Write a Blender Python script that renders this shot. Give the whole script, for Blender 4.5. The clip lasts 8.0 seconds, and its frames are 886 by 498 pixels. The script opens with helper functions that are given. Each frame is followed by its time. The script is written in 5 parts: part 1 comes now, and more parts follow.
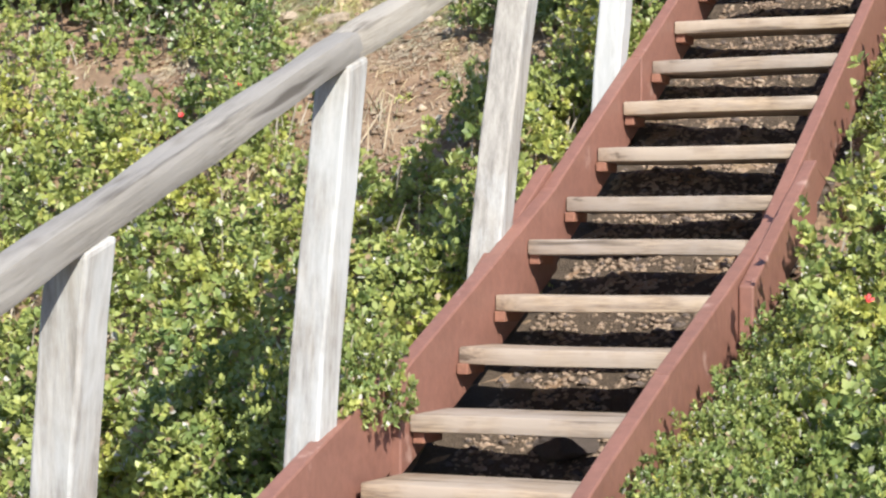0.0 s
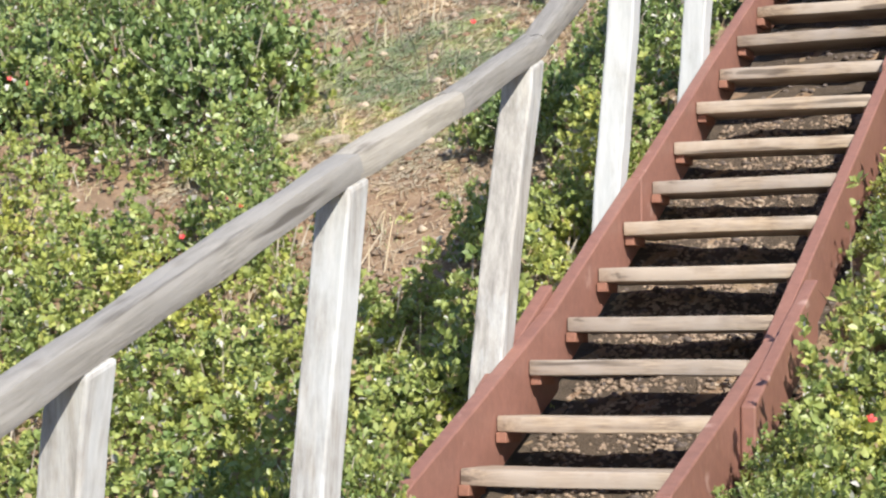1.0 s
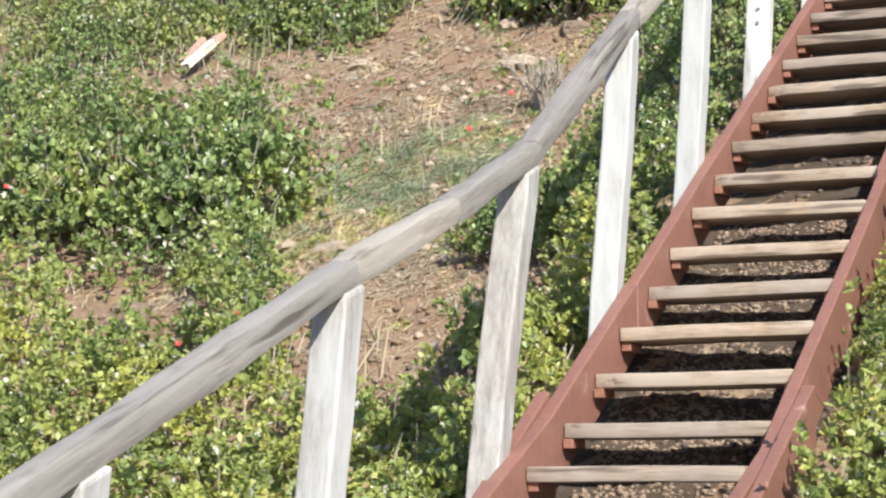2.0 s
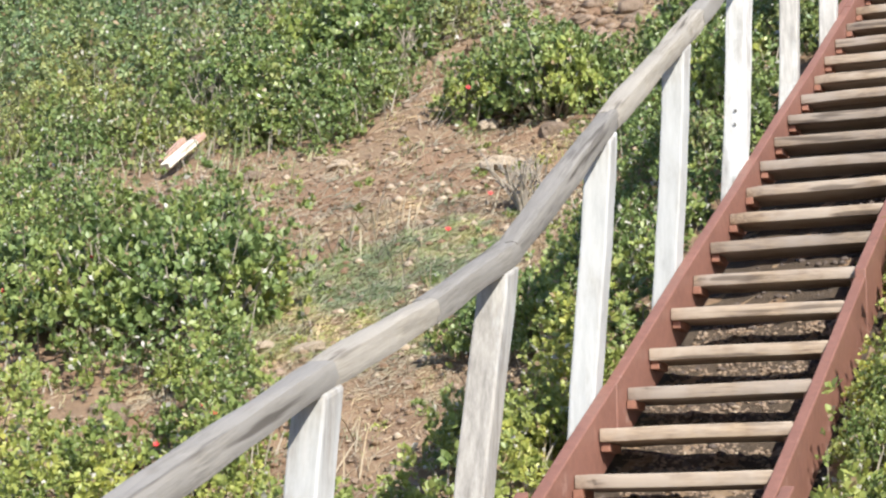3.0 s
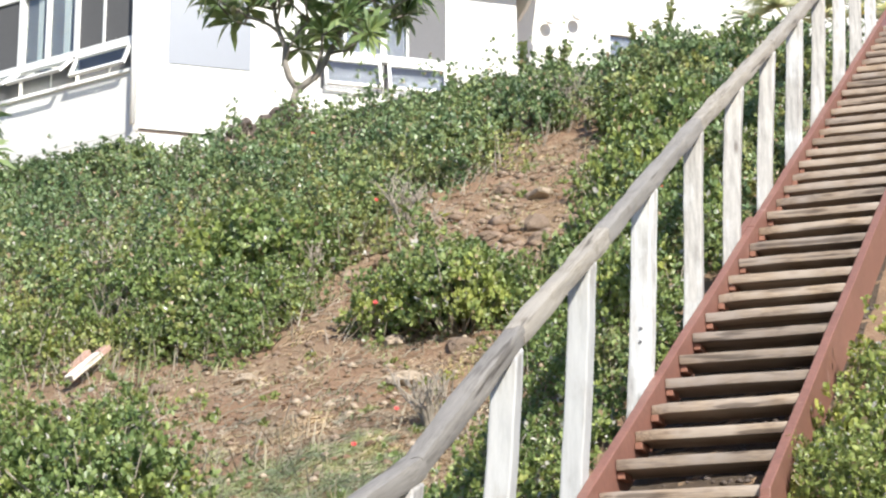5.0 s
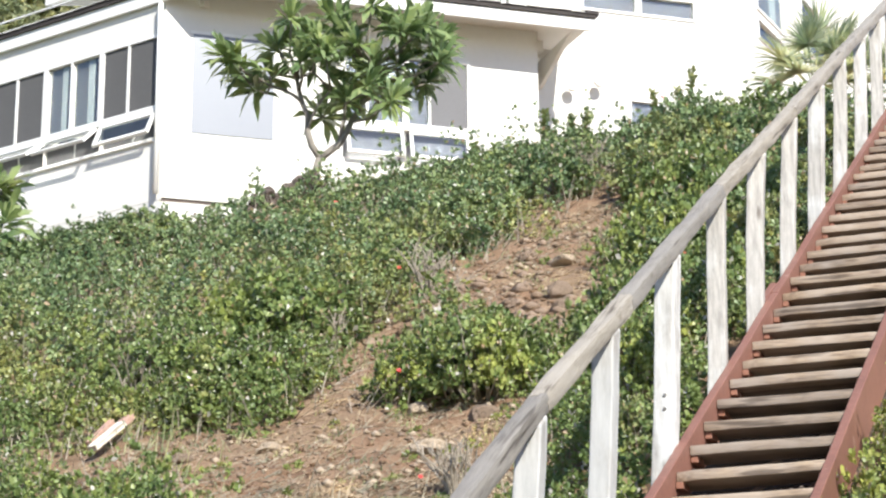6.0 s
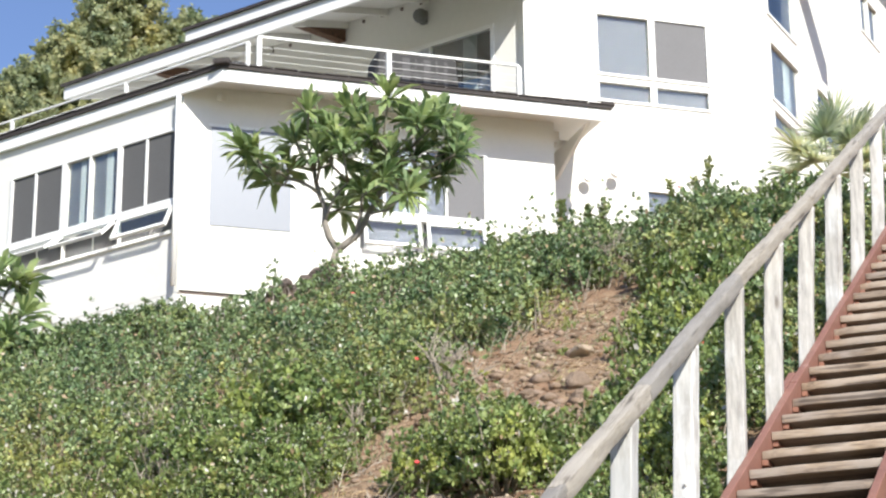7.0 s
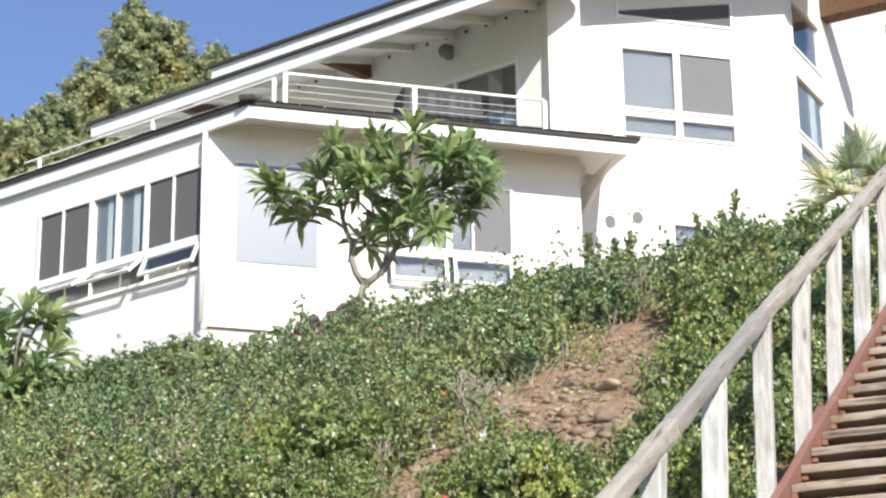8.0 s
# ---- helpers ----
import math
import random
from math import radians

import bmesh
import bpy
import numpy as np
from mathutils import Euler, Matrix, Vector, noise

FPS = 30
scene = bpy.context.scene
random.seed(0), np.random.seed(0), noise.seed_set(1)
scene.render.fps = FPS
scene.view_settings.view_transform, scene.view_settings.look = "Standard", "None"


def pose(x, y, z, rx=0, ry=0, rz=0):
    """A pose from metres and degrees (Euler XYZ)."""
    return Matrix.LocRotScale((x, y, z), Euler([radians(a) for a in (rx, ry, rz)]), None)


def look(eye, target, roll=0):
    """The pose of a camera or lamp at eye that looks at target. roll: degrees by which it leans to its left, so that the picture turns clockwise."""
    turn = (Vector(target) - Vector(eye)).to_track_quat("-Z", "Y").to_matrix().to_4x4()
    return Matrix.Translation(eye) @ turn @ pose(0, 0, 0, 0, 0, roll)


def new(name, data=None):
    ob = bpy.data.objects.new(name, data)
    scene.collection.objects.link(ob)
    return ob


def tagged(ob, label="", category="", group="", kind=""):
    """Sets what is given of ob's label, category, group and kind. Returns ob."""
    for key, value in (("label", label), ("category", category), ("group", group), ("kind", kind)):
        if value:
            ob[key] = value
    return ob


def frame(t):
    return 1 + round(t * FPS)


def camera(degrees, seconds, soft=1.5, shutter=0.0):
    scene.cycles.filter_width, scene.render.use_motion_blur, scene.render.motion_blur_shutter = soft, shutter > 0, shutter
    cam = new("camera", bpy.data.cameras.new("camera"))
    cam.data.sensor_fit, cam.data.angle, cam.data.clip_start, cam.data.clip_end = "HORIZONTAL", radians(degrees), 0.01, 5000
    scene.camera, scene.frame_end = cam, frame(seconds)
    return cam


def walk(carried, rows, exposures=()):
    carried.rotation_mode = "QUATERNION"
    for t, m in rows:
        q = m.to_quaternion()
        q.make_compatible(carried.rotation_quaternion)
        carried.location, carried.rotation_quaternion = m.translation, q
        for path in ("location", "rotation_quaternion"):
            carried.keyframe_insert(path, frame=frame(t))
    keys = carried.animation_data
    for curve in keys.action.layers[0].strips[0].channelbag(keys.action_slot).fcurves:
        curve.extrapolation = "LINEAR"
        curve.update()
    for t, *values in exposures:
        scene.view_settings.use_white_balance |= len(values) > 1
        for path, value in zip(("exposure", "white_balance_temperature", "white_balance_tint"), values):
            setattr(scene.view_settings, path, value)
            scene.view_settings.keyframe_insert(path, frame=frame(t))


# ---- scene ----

# camera: stands still and tilts up
cam = camera(23.5, 8.0, soft=2.3)
EYE = 1.6
ROWS = [
    (0.0, 0.000, 0.000, 0.000),
    (0.5, 0.004, 1.454, -0.102),
    (1.0, 0.019, 3.248, -0.167),
    (1.5, 0.006, 4.798, -0.247),
    (1.7, -0.025, 5.308, -0.290),
    (3.0, -0.676, 8.795, -0.343),
    (3.5, -1.314, 9.949, -0.348),
    (4.0, -2.060, 11.319, -0.321),
    (4.5, -2.824, 12.924, -0.300),
    (5.0, -3.272, 14.562, -0.337),
    (5.2, -3.271, 15.226, -0.340),
    (6.3, -2.351, 16.926, -0.527),
    (6.5, -2.231, 17.507, -0.542),
    (7.0, -2.177, 18.836, -0.606),
    (7.5, -1.894, 19.700, -0.669),
    (8.0, -1.429, 19.781, -0.735),
]
walk(cam, [(t, pose(0, 0, EYE, 90 + pitch, 0, yaw) @ pose(0, 0, 0, 0, 0, roll)) for t, yaw, pitch, roll in ROWS],
     exposures=[(0.0, 0.78), (3.0, 0.74), (5.0, 0.68), (8.0, 0.63)])

# light: high sun behind the camera's right shoulder, clear sky
SUN_EL, SUN_AZ = 36.0, 20.0
sun_way = Vector((math.sin(radians(SUN_AZ)) * math.cos(radians(SUN_EL)), -math.cos(radians(SUN_AZ)) * math.cos(radians(SUN_EL)), math.sin(radians(SUN_EL))))
world = bpy.data.worlds.new("world")
scene.world = world
world.use_nodes = True
wn = world.node_tree.nodes
sky = wn.new("ShaderNodeTexSky")
sky.sky_type = "NISHITA"
sky.sun_disc = False
sky.sun_elevation = radians(SUN_EL)
sky.sun_rotation = radians(180 - SUN_AZ)
sky.air_density, sky.dust_density, sky.ozone_density = 1.0, 0.3, 5.0
wn["Background"].inputs["Strength"].default_value = 0.107
tint = wn.new("ShaderNodeMix")
tint.data_type, tint.blend_type = "RGBA", "MULTIPLY"
tint.inputs[0].default_value = 1.0
tint.inputs[7].default_value = (1.13, 1.0, 1.04, 1)
world.node_tree.links.new(sky.outputs[0], tint.inputs[6])
world.node_tree.links.new(tint.outputs[2], wn["Background"].inputs["Color"])
sun_data = bpy.data.lights.new("sun", "SUN")
sun_data.energy, sun_data.angle, sun_data.color = 4.9, radians(0.55), (1.0, 0.96, 0.87)
sun = new("sun", sun_data)
sun.matrix_world = look(sun_way * 50, (0, 0, 0))


# ---- materials ----
def nodes_of(name):
    m = bpy.data.materials.new(name)
    m.use_nodes = True
    return m, m.node_tree.nodes, m.node_tree.links, m.node_tree.nodes["Principled BSDF"]


def ramp(n, stops):
    r = n.new("ShaderNodeValToRGB")
    while len(r.color_ramp.elements) < len(stops):
        r.color_ramp.elements.new(0.5)
    for el, (p, c) in zip(r.color_ramp.elements, stops):
        el.position, el.color = p, (*c, 1)
    return r


def coords(n, l, stretch=(1, 1, 1), own=True):
    """Object coordinates, moved by each object's random number."""
    tc, mp = n.new("ShaderNodeTexCoord"), n.new("ShaderNodeMapping")
    mp.inputs["Scale"].default_value = stretch
    l.new(tc.outputs["Object"], mp.inputs["Vector"])
    if own:
        oi, mul = n.new("ShaderNodeObjectInfo"), n.new("ShaderNodeMath")
        mul.operation, mul.inputs[1].default_value = "MULTIPLY", 37.0
        l.new(oi.outputs["Random"], mul.inputs[0])
        l.new(mul.outputs[0], mp.inputs["Location"])
    return mp.outputs["Vector"]


def noise_tex(n, l, vec, scale, detail=4.0, rough=0.6):
    t = n.new("ShaderNodeTexNoise")
    t.inputs["Scale"].default_value, t.inputs["Detail"].default_value, t.inputs["Roughness"].default_value = scale, detail, rough
    l.new(vec, t.inputs["Vector"])
    return t.outputs["Fac"]


def mixed(n, l, fac, a, b, kind="MIX"):
    m = n.new("ShaderNodeMix")
    m.data_type, m.blend_type = "RGBA", kind
    for sock, v in ((m.inputs[0], fac), (m.inputs[6], a), (m.inputs[7], b)):
        if hasattr(v, "default_value"):
            l.new(v, sock)
        elif isinstance(v, tuple):
            sock.default_value = (*v, 1)
        else:
            sock.default_value = v
    return m.outputs[2]


def bumped(n, l, bsdf, height, strength, distance):
    b = n.new("ShaderNodeBump")
    b.inputs["Strength"].default_value, b.inputs["Distance"].default_value = strength, distance
    l.new(height, b.inputs["Height"])
    l.new(b.outputs[0], bsdf.inputs["Normal"])


def plain(name, colour, rough=0.6, metal=0.0, var=0.25, scale=6.0, bump=0.15, dist=0.01, stretch=(1, 1, 1), stain=None, own=True):
    """Two-scale mottled surface; stain: a second colour in patches."""
    m, n, l, b = nodes_of(name)
    v = coords(n, l, stretch, own)
    big, fine = noise_tex(n, l, v, scale), noise_tex(n, l, v, scale * 9, 6)
    dark = tuple(c * (1 - var) for c in colour)
    light = tuple(min(c * (1 + var), 0.95) for c in colour)
    r = ramp(n, [(0.3, dark), (0.7, light)])
    l.new(big, r.inputs[0])
    r2 = ramp(n, [(0.35, dark), (0.65, light)])
    l.new(fine, r2.inputs[0])
    col = mixed(n, l, 0.5, r.outputs[0], r2.outputs[0])
    if stain:
        rs = ramp(n, [(stain[1], (0, 0, 0)), (stain[1] + 0.08, (1, 1, 1))])
        l.new(noise_tex(n, l, v, scale * 2.3, 5), rs.inputs[0])
        col = mixed(n, l, rs.outputs[0], col, stain[0])
    l.new(col, b.inputs["Base Color"])
    b.inputs["Roughness"].default_value, b.inputs["Metallic"].default_value = rough, metal
    bumped(n, l, b, fine, bump, dist)
    return m


def timber(name, dark, light, axis, rough=0.75, grey=None, patch=0.55):
    """Weathered timber with the grain along one axis."""
    m, n, l, b = nodes_of(name)
    st = [9.0, 9.0, 9.0]
    st[axis] = 0.55
    v = coords(n, l, tuple(st))
    grain = noise_tex(n, l, v, 4.2, 8, 0.75)
    fine = noise_tex(n, l, v, 14.0, 4, 0.6)
    r = ramp(n, [(0.28, dark), (0.5, tuple((a + c) / 2 for a, c in zip(dark, light))), (0.72, light)])
    l.new(grain, r.inputs[0])
    lines = ramp(n, [(0.38, (0, 0, 0)), (0.6, (1, 1, 1))])
    l.new(fine, lines.inputs[0])
    col = mixed(n, l, 0.5, r.outputs[0], mixed(n, l, lines.outputs[0], dark, light))
    if grey:
        rs = ramp(n, [(patch - 0.12, (0, 0, 0)), (patch + 0.12, (1, 1, 1))])
        l.new(noise_tex(n, l, coords(n, l, (3, 3, 3)), 1.2, 5), rs.inputs[0])
        col = mixed(n, l, rs.outputs[0], col, mixed(n, l, grain, tuple(c * 0.7 for c in grey), grey))
    crack = ramp(n, [(0.33, (0.2, 0.17, 0.15)), (0.40, (1, 1, 1))])
    l.new(noise_tex(n, l, v, 2.1, 3, 0.5), crack.inputs[0])
    col = mixed(n, l, 0.7, col, crack.outputs[0], "MULTIPLY")
    knots = n.new("ShaderNodeTexVoronoi")
    knots.inputs["Scale"].default_value = 1.0
    kst = [7.0, 7.0, 7.0]
    kst[axis] = 3.2
    l.new(coords(n, l, tuple(kst)), knots.inputs["Vector"])
    kr = ramp(n, [(0.05, (0.35, 0.27, 0.2)), (0.16, (1, 1, 1))])
    l.new(knots.outputs["Distance"], kr.inputs[0])
    col = mixed(n, l, 0.8 if axis == 2 else 0.4, col, kr.outputs[0], "MULTIPLY")
    oi = n.new("ShaderNodeObjectInfo")
    tone = ramp(n, [(0.0, (0.72, 0.70, 0.68)), (0.5, (0.95, 0.93, 0.9)), (1.0, (1.12, 1.06, 0.96))])
    l.new(oi.outputs["Random"], tone.inputs[0])
    col = mixed(n, l, 1.0, col, tone.outputs[0], "MULTIPLY")
    l.new(col, b.inputs["Base Color"])
    b.inputs["Roughness"].default_value = rough
    bumped(n, l, b, grain, 0.6, 0.005)
    return m


def flaky_paint(name, paint, wood_dark, wood_light, axis):
    """White paint worn off along the grain, bare grey wood showing through; each piece worn differently."""
    m, n, l, b = nodes_of(name)
    st = [7.0, 7.0, 7.0]
    st[axis] = 0.8
    v = coords(n, l, tuple(st))
    grain, streak = noise_tex(n, l, v, 5.0, 8, 0.75), noise_tex(n, l, v, 1.6, 6, 0.7)
    blotch = noise_tex(n, l, coords(n, l, (2.2, 2.2, 2.2)), 1.3, 5, 0.65)
    oi, wear, both = n.new("ShaderNodeObjectInfo"), n.new("ShaderNodeMath"), n.new("ShaderNodeMath")
    wear.operation, both.operation = "MULTIPLY_ADD", "MULTIPLY_ADD"
    l.new(oi.outputs["Random"], wear.inputs[0])
    wear.inputs[1].default_value, wear.inputs[2].default_value = 0.16, -0.08
    l.new(mixed(n, l, 0.45, streak, blotch), both.inputs[0])
    both.inputs[1].default_value = 1.0
    l.new(wear.outputs[0], both.inputs[2])
    mask = ramp(n, [(0.41, (0, 0, 0)), (0.54, (0.85, 0.85, 0.85))])
    l.new(both.outputs[0], mask.inputs[0])
    wood = ramp(n, [(0.32, wood_dark), (0.68, wood_light)])
    l.new(grain, wood.inputs[0])
    fade = ramp(n, [(0.3, tuple(c * 0.76 for c in paint)), (0.65, paint)])
    l.new(grain, fade.inputs[0])
    col = mixed(n, l, mask.outputs[0], fade.outputs[0], wood.outputs[0])
    knots = n.new("ShaderNodeTexVoronoi")
    kst = [6.0, 6.0, 6.0]
    kst[axis] = 1.9
    l.new(coords(n, l, tuple(kst)), knots.inputs["Vector"])
    knots.inputs["Scale"].default_value = 1.0
    kr = ramp(n, [(0.05, (0.34, 0.29, 0.25)), (0.12, (1, 1, 1))])
    l.new(knots.outputs["Distance"], kr.inputs[0])
    col = mixed(n, l, 0.8, col, kr.outputs[0], "MULTIPLY")
    l.new(col, b.inputs["Base Color"])
    b.inputs["Roughness"].default_value = 0.7
    bumped(n, l, b, grain, 0.5, 0.004)
    return m


def foliage(name, stops, rough=0.42, through_light=0.3, dry=0.05):
    """Leaves toned by tuft and by leaf; a small share (dry) withered brown or bleached."""
    m, n, l, b = nodes_of(name)
    g, tc = n.new("ShaderNodeNewGeometry"), n.new("ShaderNodeTexCoord")
    island = g.outputs["Random Per Island"]
    tuft = noise_tex(n, l, tc.outputs["Object"], 8.0, 2, 0.5)
    r = ramp(n, stops)
    l.new(mixed(n, l, 0.55, island, tuft), r.inputs[0])
    patch = noise_tex(n, l, tc.outputs["Object"], 0.9, 5, 0.7)
    tint = ramp(n, [(0.34, (0.66, 0.74, 0.77)), (0.5, (1.0, 0.97, 1.0)), (0.66, (1.32, 1.14, 0.98))])
    l.new(patch, tint.inputs[0])
    col = mixed(n, l, 1.0, r.outputs[0], tint.outputs[0], "MULTIPLY")
    clump = noise_tex(n, l, tc.outputs["Object"], 3.4, 3, 0.6)
    tone = ramp(n, [(0.36, (0.70, 0.78, 0.80)), (0.5, (1.0, 1.0, 1.0)), (0.64, (1.20, 1.15, 1.0))])
    l.new(clump, tone.inputs[0])
    col = mixed(n, l, 1.0, col, tone.outputs[0], "MULTIPLY")
    if dry:
        withered = ramp(n, [(0.0, (0.36, 0.26, 0.16)), (1.0 - dry * 0.45, (0.55, 0.52, 0.47))])
        share = ramp(n, [(0.0, (0, 0, 0)), (1.0 - dry, (1, 1, 1))])
        withered.color_ramp.interpolation = share.color_ramp.interpolation = "CONSTANT"
        l.new(island, withered.inputs[0])
        l.new(island, share.inputs[0])
        col = mixed(n, l, share.outputs[0], col, withered.outputs[0])
    l.new(col, b.inputs["Base Color"])
    b.inputs["Roughness"].default_value = rough
    tr, mx = n.new("ShaderNodeBsdfTranslucent"), n.new("ShaderNodeMixShader")
    l.new(col, tr.inputs["Color"])
    mx.inputs[0].default_value = through_light
    l.new(b.outputs[0], mx.inputs[1])
    l.new(tr.outputs[0], mx.inputs[2])
    l.new(mx.outputs[0], n["Material Output"].inputs["Surface"])
    return m


def glass(name, tint=(0.85, 0.93, 0.97)):
    m, n, l, b = nodes_of(name)
    b.inputs["Base Color"].default_value = (*tint, 1)
    b.inputs["Transmission Weight"].default_value = 1.0
    b.inputs["Roughness"].default_value = 0.02
    b.inputs["IOR"].default_value = 1.25
    gl, mx = n.new("ShaderNodeBsdfGlossy"), n.new("ShaderNodeMixShader")
    gl.inputs["Color"].default_value, gl.inputs["Roughness"].default_value = (1.0, 0.92, 0.80, 1), 0.03
    mx.inputs[0].default_value = 0.11
    l.new(b.outputs[0], mx.inputs[1])
    l.new(gl.outputs[0], mx.inputs[2])
    l.new(mx.outputs[0], n["Material Output"].inputs["Surface"])
    return m


def soil_material():
    m, n, l, b = nodes_of("soil")
    v = coords(n, l, own=False)
    big, mid, fine = noise_tex(n, l, v, 0.9, 5), noise_tex(n, l, v, 5.0, 6, 0.65), noise_tex(n, l, v, 40.0, 6, 0.7)
    r = ramp(n, [(0.3, (0.18, 0.09, 0.05)), (0.5, (0.335, 0.195, 0.115)), (0.72, (0.48, 0.34, 0.22))])
    l.new(mid, r.inputs[0])
    r2 = ramp(n, [(0.3, (0.13, 0.08, 0.05)), (0.7, (0.33, 0.24, 0.155))])
    l.new(fine, r2.inputs[0])
    col = mixed(n, l, 0.45, r.outputs[0], r2.outputs[0])
    r3 = ramp(n, [(0.42, (0, 0, 0)), (0.62, (0.5, 0.5, 0.5))])
    l.new(big, r3.inputs[0])
    col = mixed(n, l, r3.outputs[0], col, mixed(n, l, fine, (0.20, 0.14, 0.085), (0.40, 0.315, 0.205)))
    # unseen ground beyond the garden is coloured olive to dim and green bounced light
    xyz, low, side, wide, far = (n.new("ShaderNodeSeparateXYZ"), n.new("ShaderNodeMapRange"), n.new("ShaderNodeMath"), n.new("ShaderNodeMapRange"), n.new("ShaderNodeMath"))
    l.new(v, xyz.inputs[0])
    l.new(xyz.outputs["Y"], low.inputs["Value"])
    low.inputs["From Min"].default_value, low.inputs["From Max"].default_value = -3.4, -5.0
    side.operation, far.operation = "ABSOLUTE", "MAXIMUM"
    l.new(xyz.outputs["X"], side.inputs[0])
    l.new(side.outputs[0], wide.inputs["Value"])
    wide.inputs["From Min"].default_value, wide.inputs["From Max"].default_value = 11.5, 13.5
    l.new(low.outputs[0], far.inputs[0])
    l.new(wide.outputs[0], far.inputs[1])
    bounce_olive = ramp(n, [(0.3, (0.055, 0.075, 0.025)), (0.55, (0.12, 0.135, 0.055)), (0.75, (0.24, 0.21, 0.11))])
    l.new(mid, bounce_olive.inputs[0])
    col = mixed(n, l, far.outputs[0], col, bounce_olive.outputs[0])
    l.new(col, b.inputs["Base Color"])
    b.inputs["Roughness"].default_value = 0.95
    bumped(n, l, b, fine, 0.9, 0.03)
    return m


SOIL = soil_material()
RED = plain("red_brown_paint", (0.225, 0.107, 0.079), 0.5, var=0.2, scale=3.0, stain=((0.36, 0.22, 0.18), 0.64))
ORANGE = plain("rusty_timber", (0.25, 0.115, 0.075), 0.7, var=0.25, scale=8.0)
TREAD = timber("tread_timber", (0.11, 0.072, 0.054), (0.48, 0.385, 0.285), 0, grey=(0.44, 0.375, 0.32), patch=0.47)
POST = flaky_paint("worn_white_paint", (0.70, 0.70, 0.685), (0.22, 0.20, 0.18), (0.56, 0.53, 0.49), 2)
OLDPOST = flaky_paint("weathered_whitewash", (0.50, 0.50, 0.49), (0.17, 0.15, 0.13), (0.45, 0.415, 0.37), 2)
# litter colour darkened to paint the shade under the stairs
SHADELITTER = plain("painted_shade_litter", (0.095, 0.068, 0.047), 0.95, var=0.5, scale=14.0, bump=0.9, dist=0.02)
RAIL = timber("rail_timber", (0.16, 0.15, 0.135), (0.40, 0.38, 0.35), 1, grey=(0.365, 0.35, 0.33), patch=0.48)
STEEL = plain("bolt_steel", (0.35, 0.33, 0.31), 0.5, 0.8)
WHITE = plain("white_wall_paint", (0.74, 0.73, 0.69), 0.75, var=0.03, scale=1.2, bump=0.12, dist=0.004, own=False)
TRIM = plain("white_trim_paint", (0.82, 0.82, 0.80), 0.5, var=0.03, scale=2.0, bump=0.05, dist=0.002)
SHINGLE = plain("dark_shingle", (0.045, 0.038, 0.036), 0.85, var=0.35, scale=5.0, bump=0.6)
BEAM = timber("brown_beam", (0.06, 0.03, 0.016), (0.16, 0.08, 0.04), 1)
GLASS = glass("window_glass")
# grey for plates added behind the glass, standing in for its pale reflection
PANEBACK = plain("pane_reflection_grey", (0.095, 0.092, 0.09), 0.8, var=0.06, scale=2.0, bump=0.05)
SCREEN = plain("insect_screen", (0.165, 0.165, 0.172), 0.9, var=0.06, scale=3.0, bump=0.02)
# darker copy of the screen: dim rooms and a soffit reflection put into colour
DIMSCREEN = plain("screen_and_dim_pane", (0.105, 0.104, 0.106), 0.9, var=0.06, scale=3.0, bump=0.02)
PANEL = plain("pale_blue_panel", (0.235, 0.255, 0.295), 0.35, var=0.02, scale=1.0, bump=0.02)
CURTAIN = plain("pale_curtain", (0.36, 0.38, 0.36), 0.9, var=0.06, scale=3.0)
INSIDE = plain("dim_room_paint", (0.36, 0.34, 0.31), 0.9, var=0.05, scale=1.0)
PLAID = plain("plaid_cover", (0.034, 0.033, 0.034), 0.8, var=0.3, scale=7.0)
PLAID2 = plain("plaid_stripe", (0.085, 0.083, 0.085), 0.8, var=0.1)
BARK = plain("grey_bark", (0.24, 0.215, 0.185), 0.9, var=0.3, scale=9.0, bump=0.6)
TWIG = plain("dry_twig", (0.34, 0.295, 0.24), 0.9, var=0.35, scale=3.0)
ROCK = plain("brown_rock", (0.30, 0.22, 0.16), 0.9, var=0.35, scale=5.0, bump=0.8, dist=0.02, stain=((0.46, 0.37, 0.28), 0.6))
PALEROCK = plain("pale_rock", (0.45, 0.36, 0.265), 0.9, var=0.25, scale=6.0, bump=0.6, dist=0.015)
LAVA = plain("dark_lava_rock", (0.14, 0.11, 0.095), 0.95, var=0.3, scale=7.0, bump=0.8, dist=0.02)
PETAL = plain("red_petal", (0.50, 0.045, 0.04), 0.5, var=0.15, scale=20.0)
PALEBOARD = timber("pale_board", (0.62, 0.58, 0.50), (0.84, 0.81, 0.75), 1)
SALMON = plain("salmon_paint", (0.48, 0.31, 0.245), 0.7, var=0.25, scale=9.0)
LAMPGREY = plain("grey_lamp", (0.16, 0.16, 0.15), 0.5, var=0.2)
COVER = foliage("cover_leaf", [(0.15, (0.205, 0.26, 0.07)), (0.45, (0.305, 0.368, 0.105)), (0.62, (0.365, 0.42, 0.13)), (0.85, (0.43, 0.46, 0.17))], 0.45, 0.3, 0.08)
DARKLEAF = foliage("shrub_leaf", [(0.15, (0.135, 0.195, 0.06)), (0.45, (0.22, 0.292, 0.092)), (0.62, (0.272, 0.348, 0.117)), (0.85, (0.335, 0.392, 0.15))], 0.42, 0.24, 0.07)
HEDGELEAF = foliage("hedge_leaf", [(0.15, (0.112, 0.178, 0.08)), (0.45, (0.19, 0.272, 0.12)), (0.62, (0.242, 0.326, 0.145)), (0.85, (0.315, 0.385, 0.178))], 0.42, 0.18, 0.06)
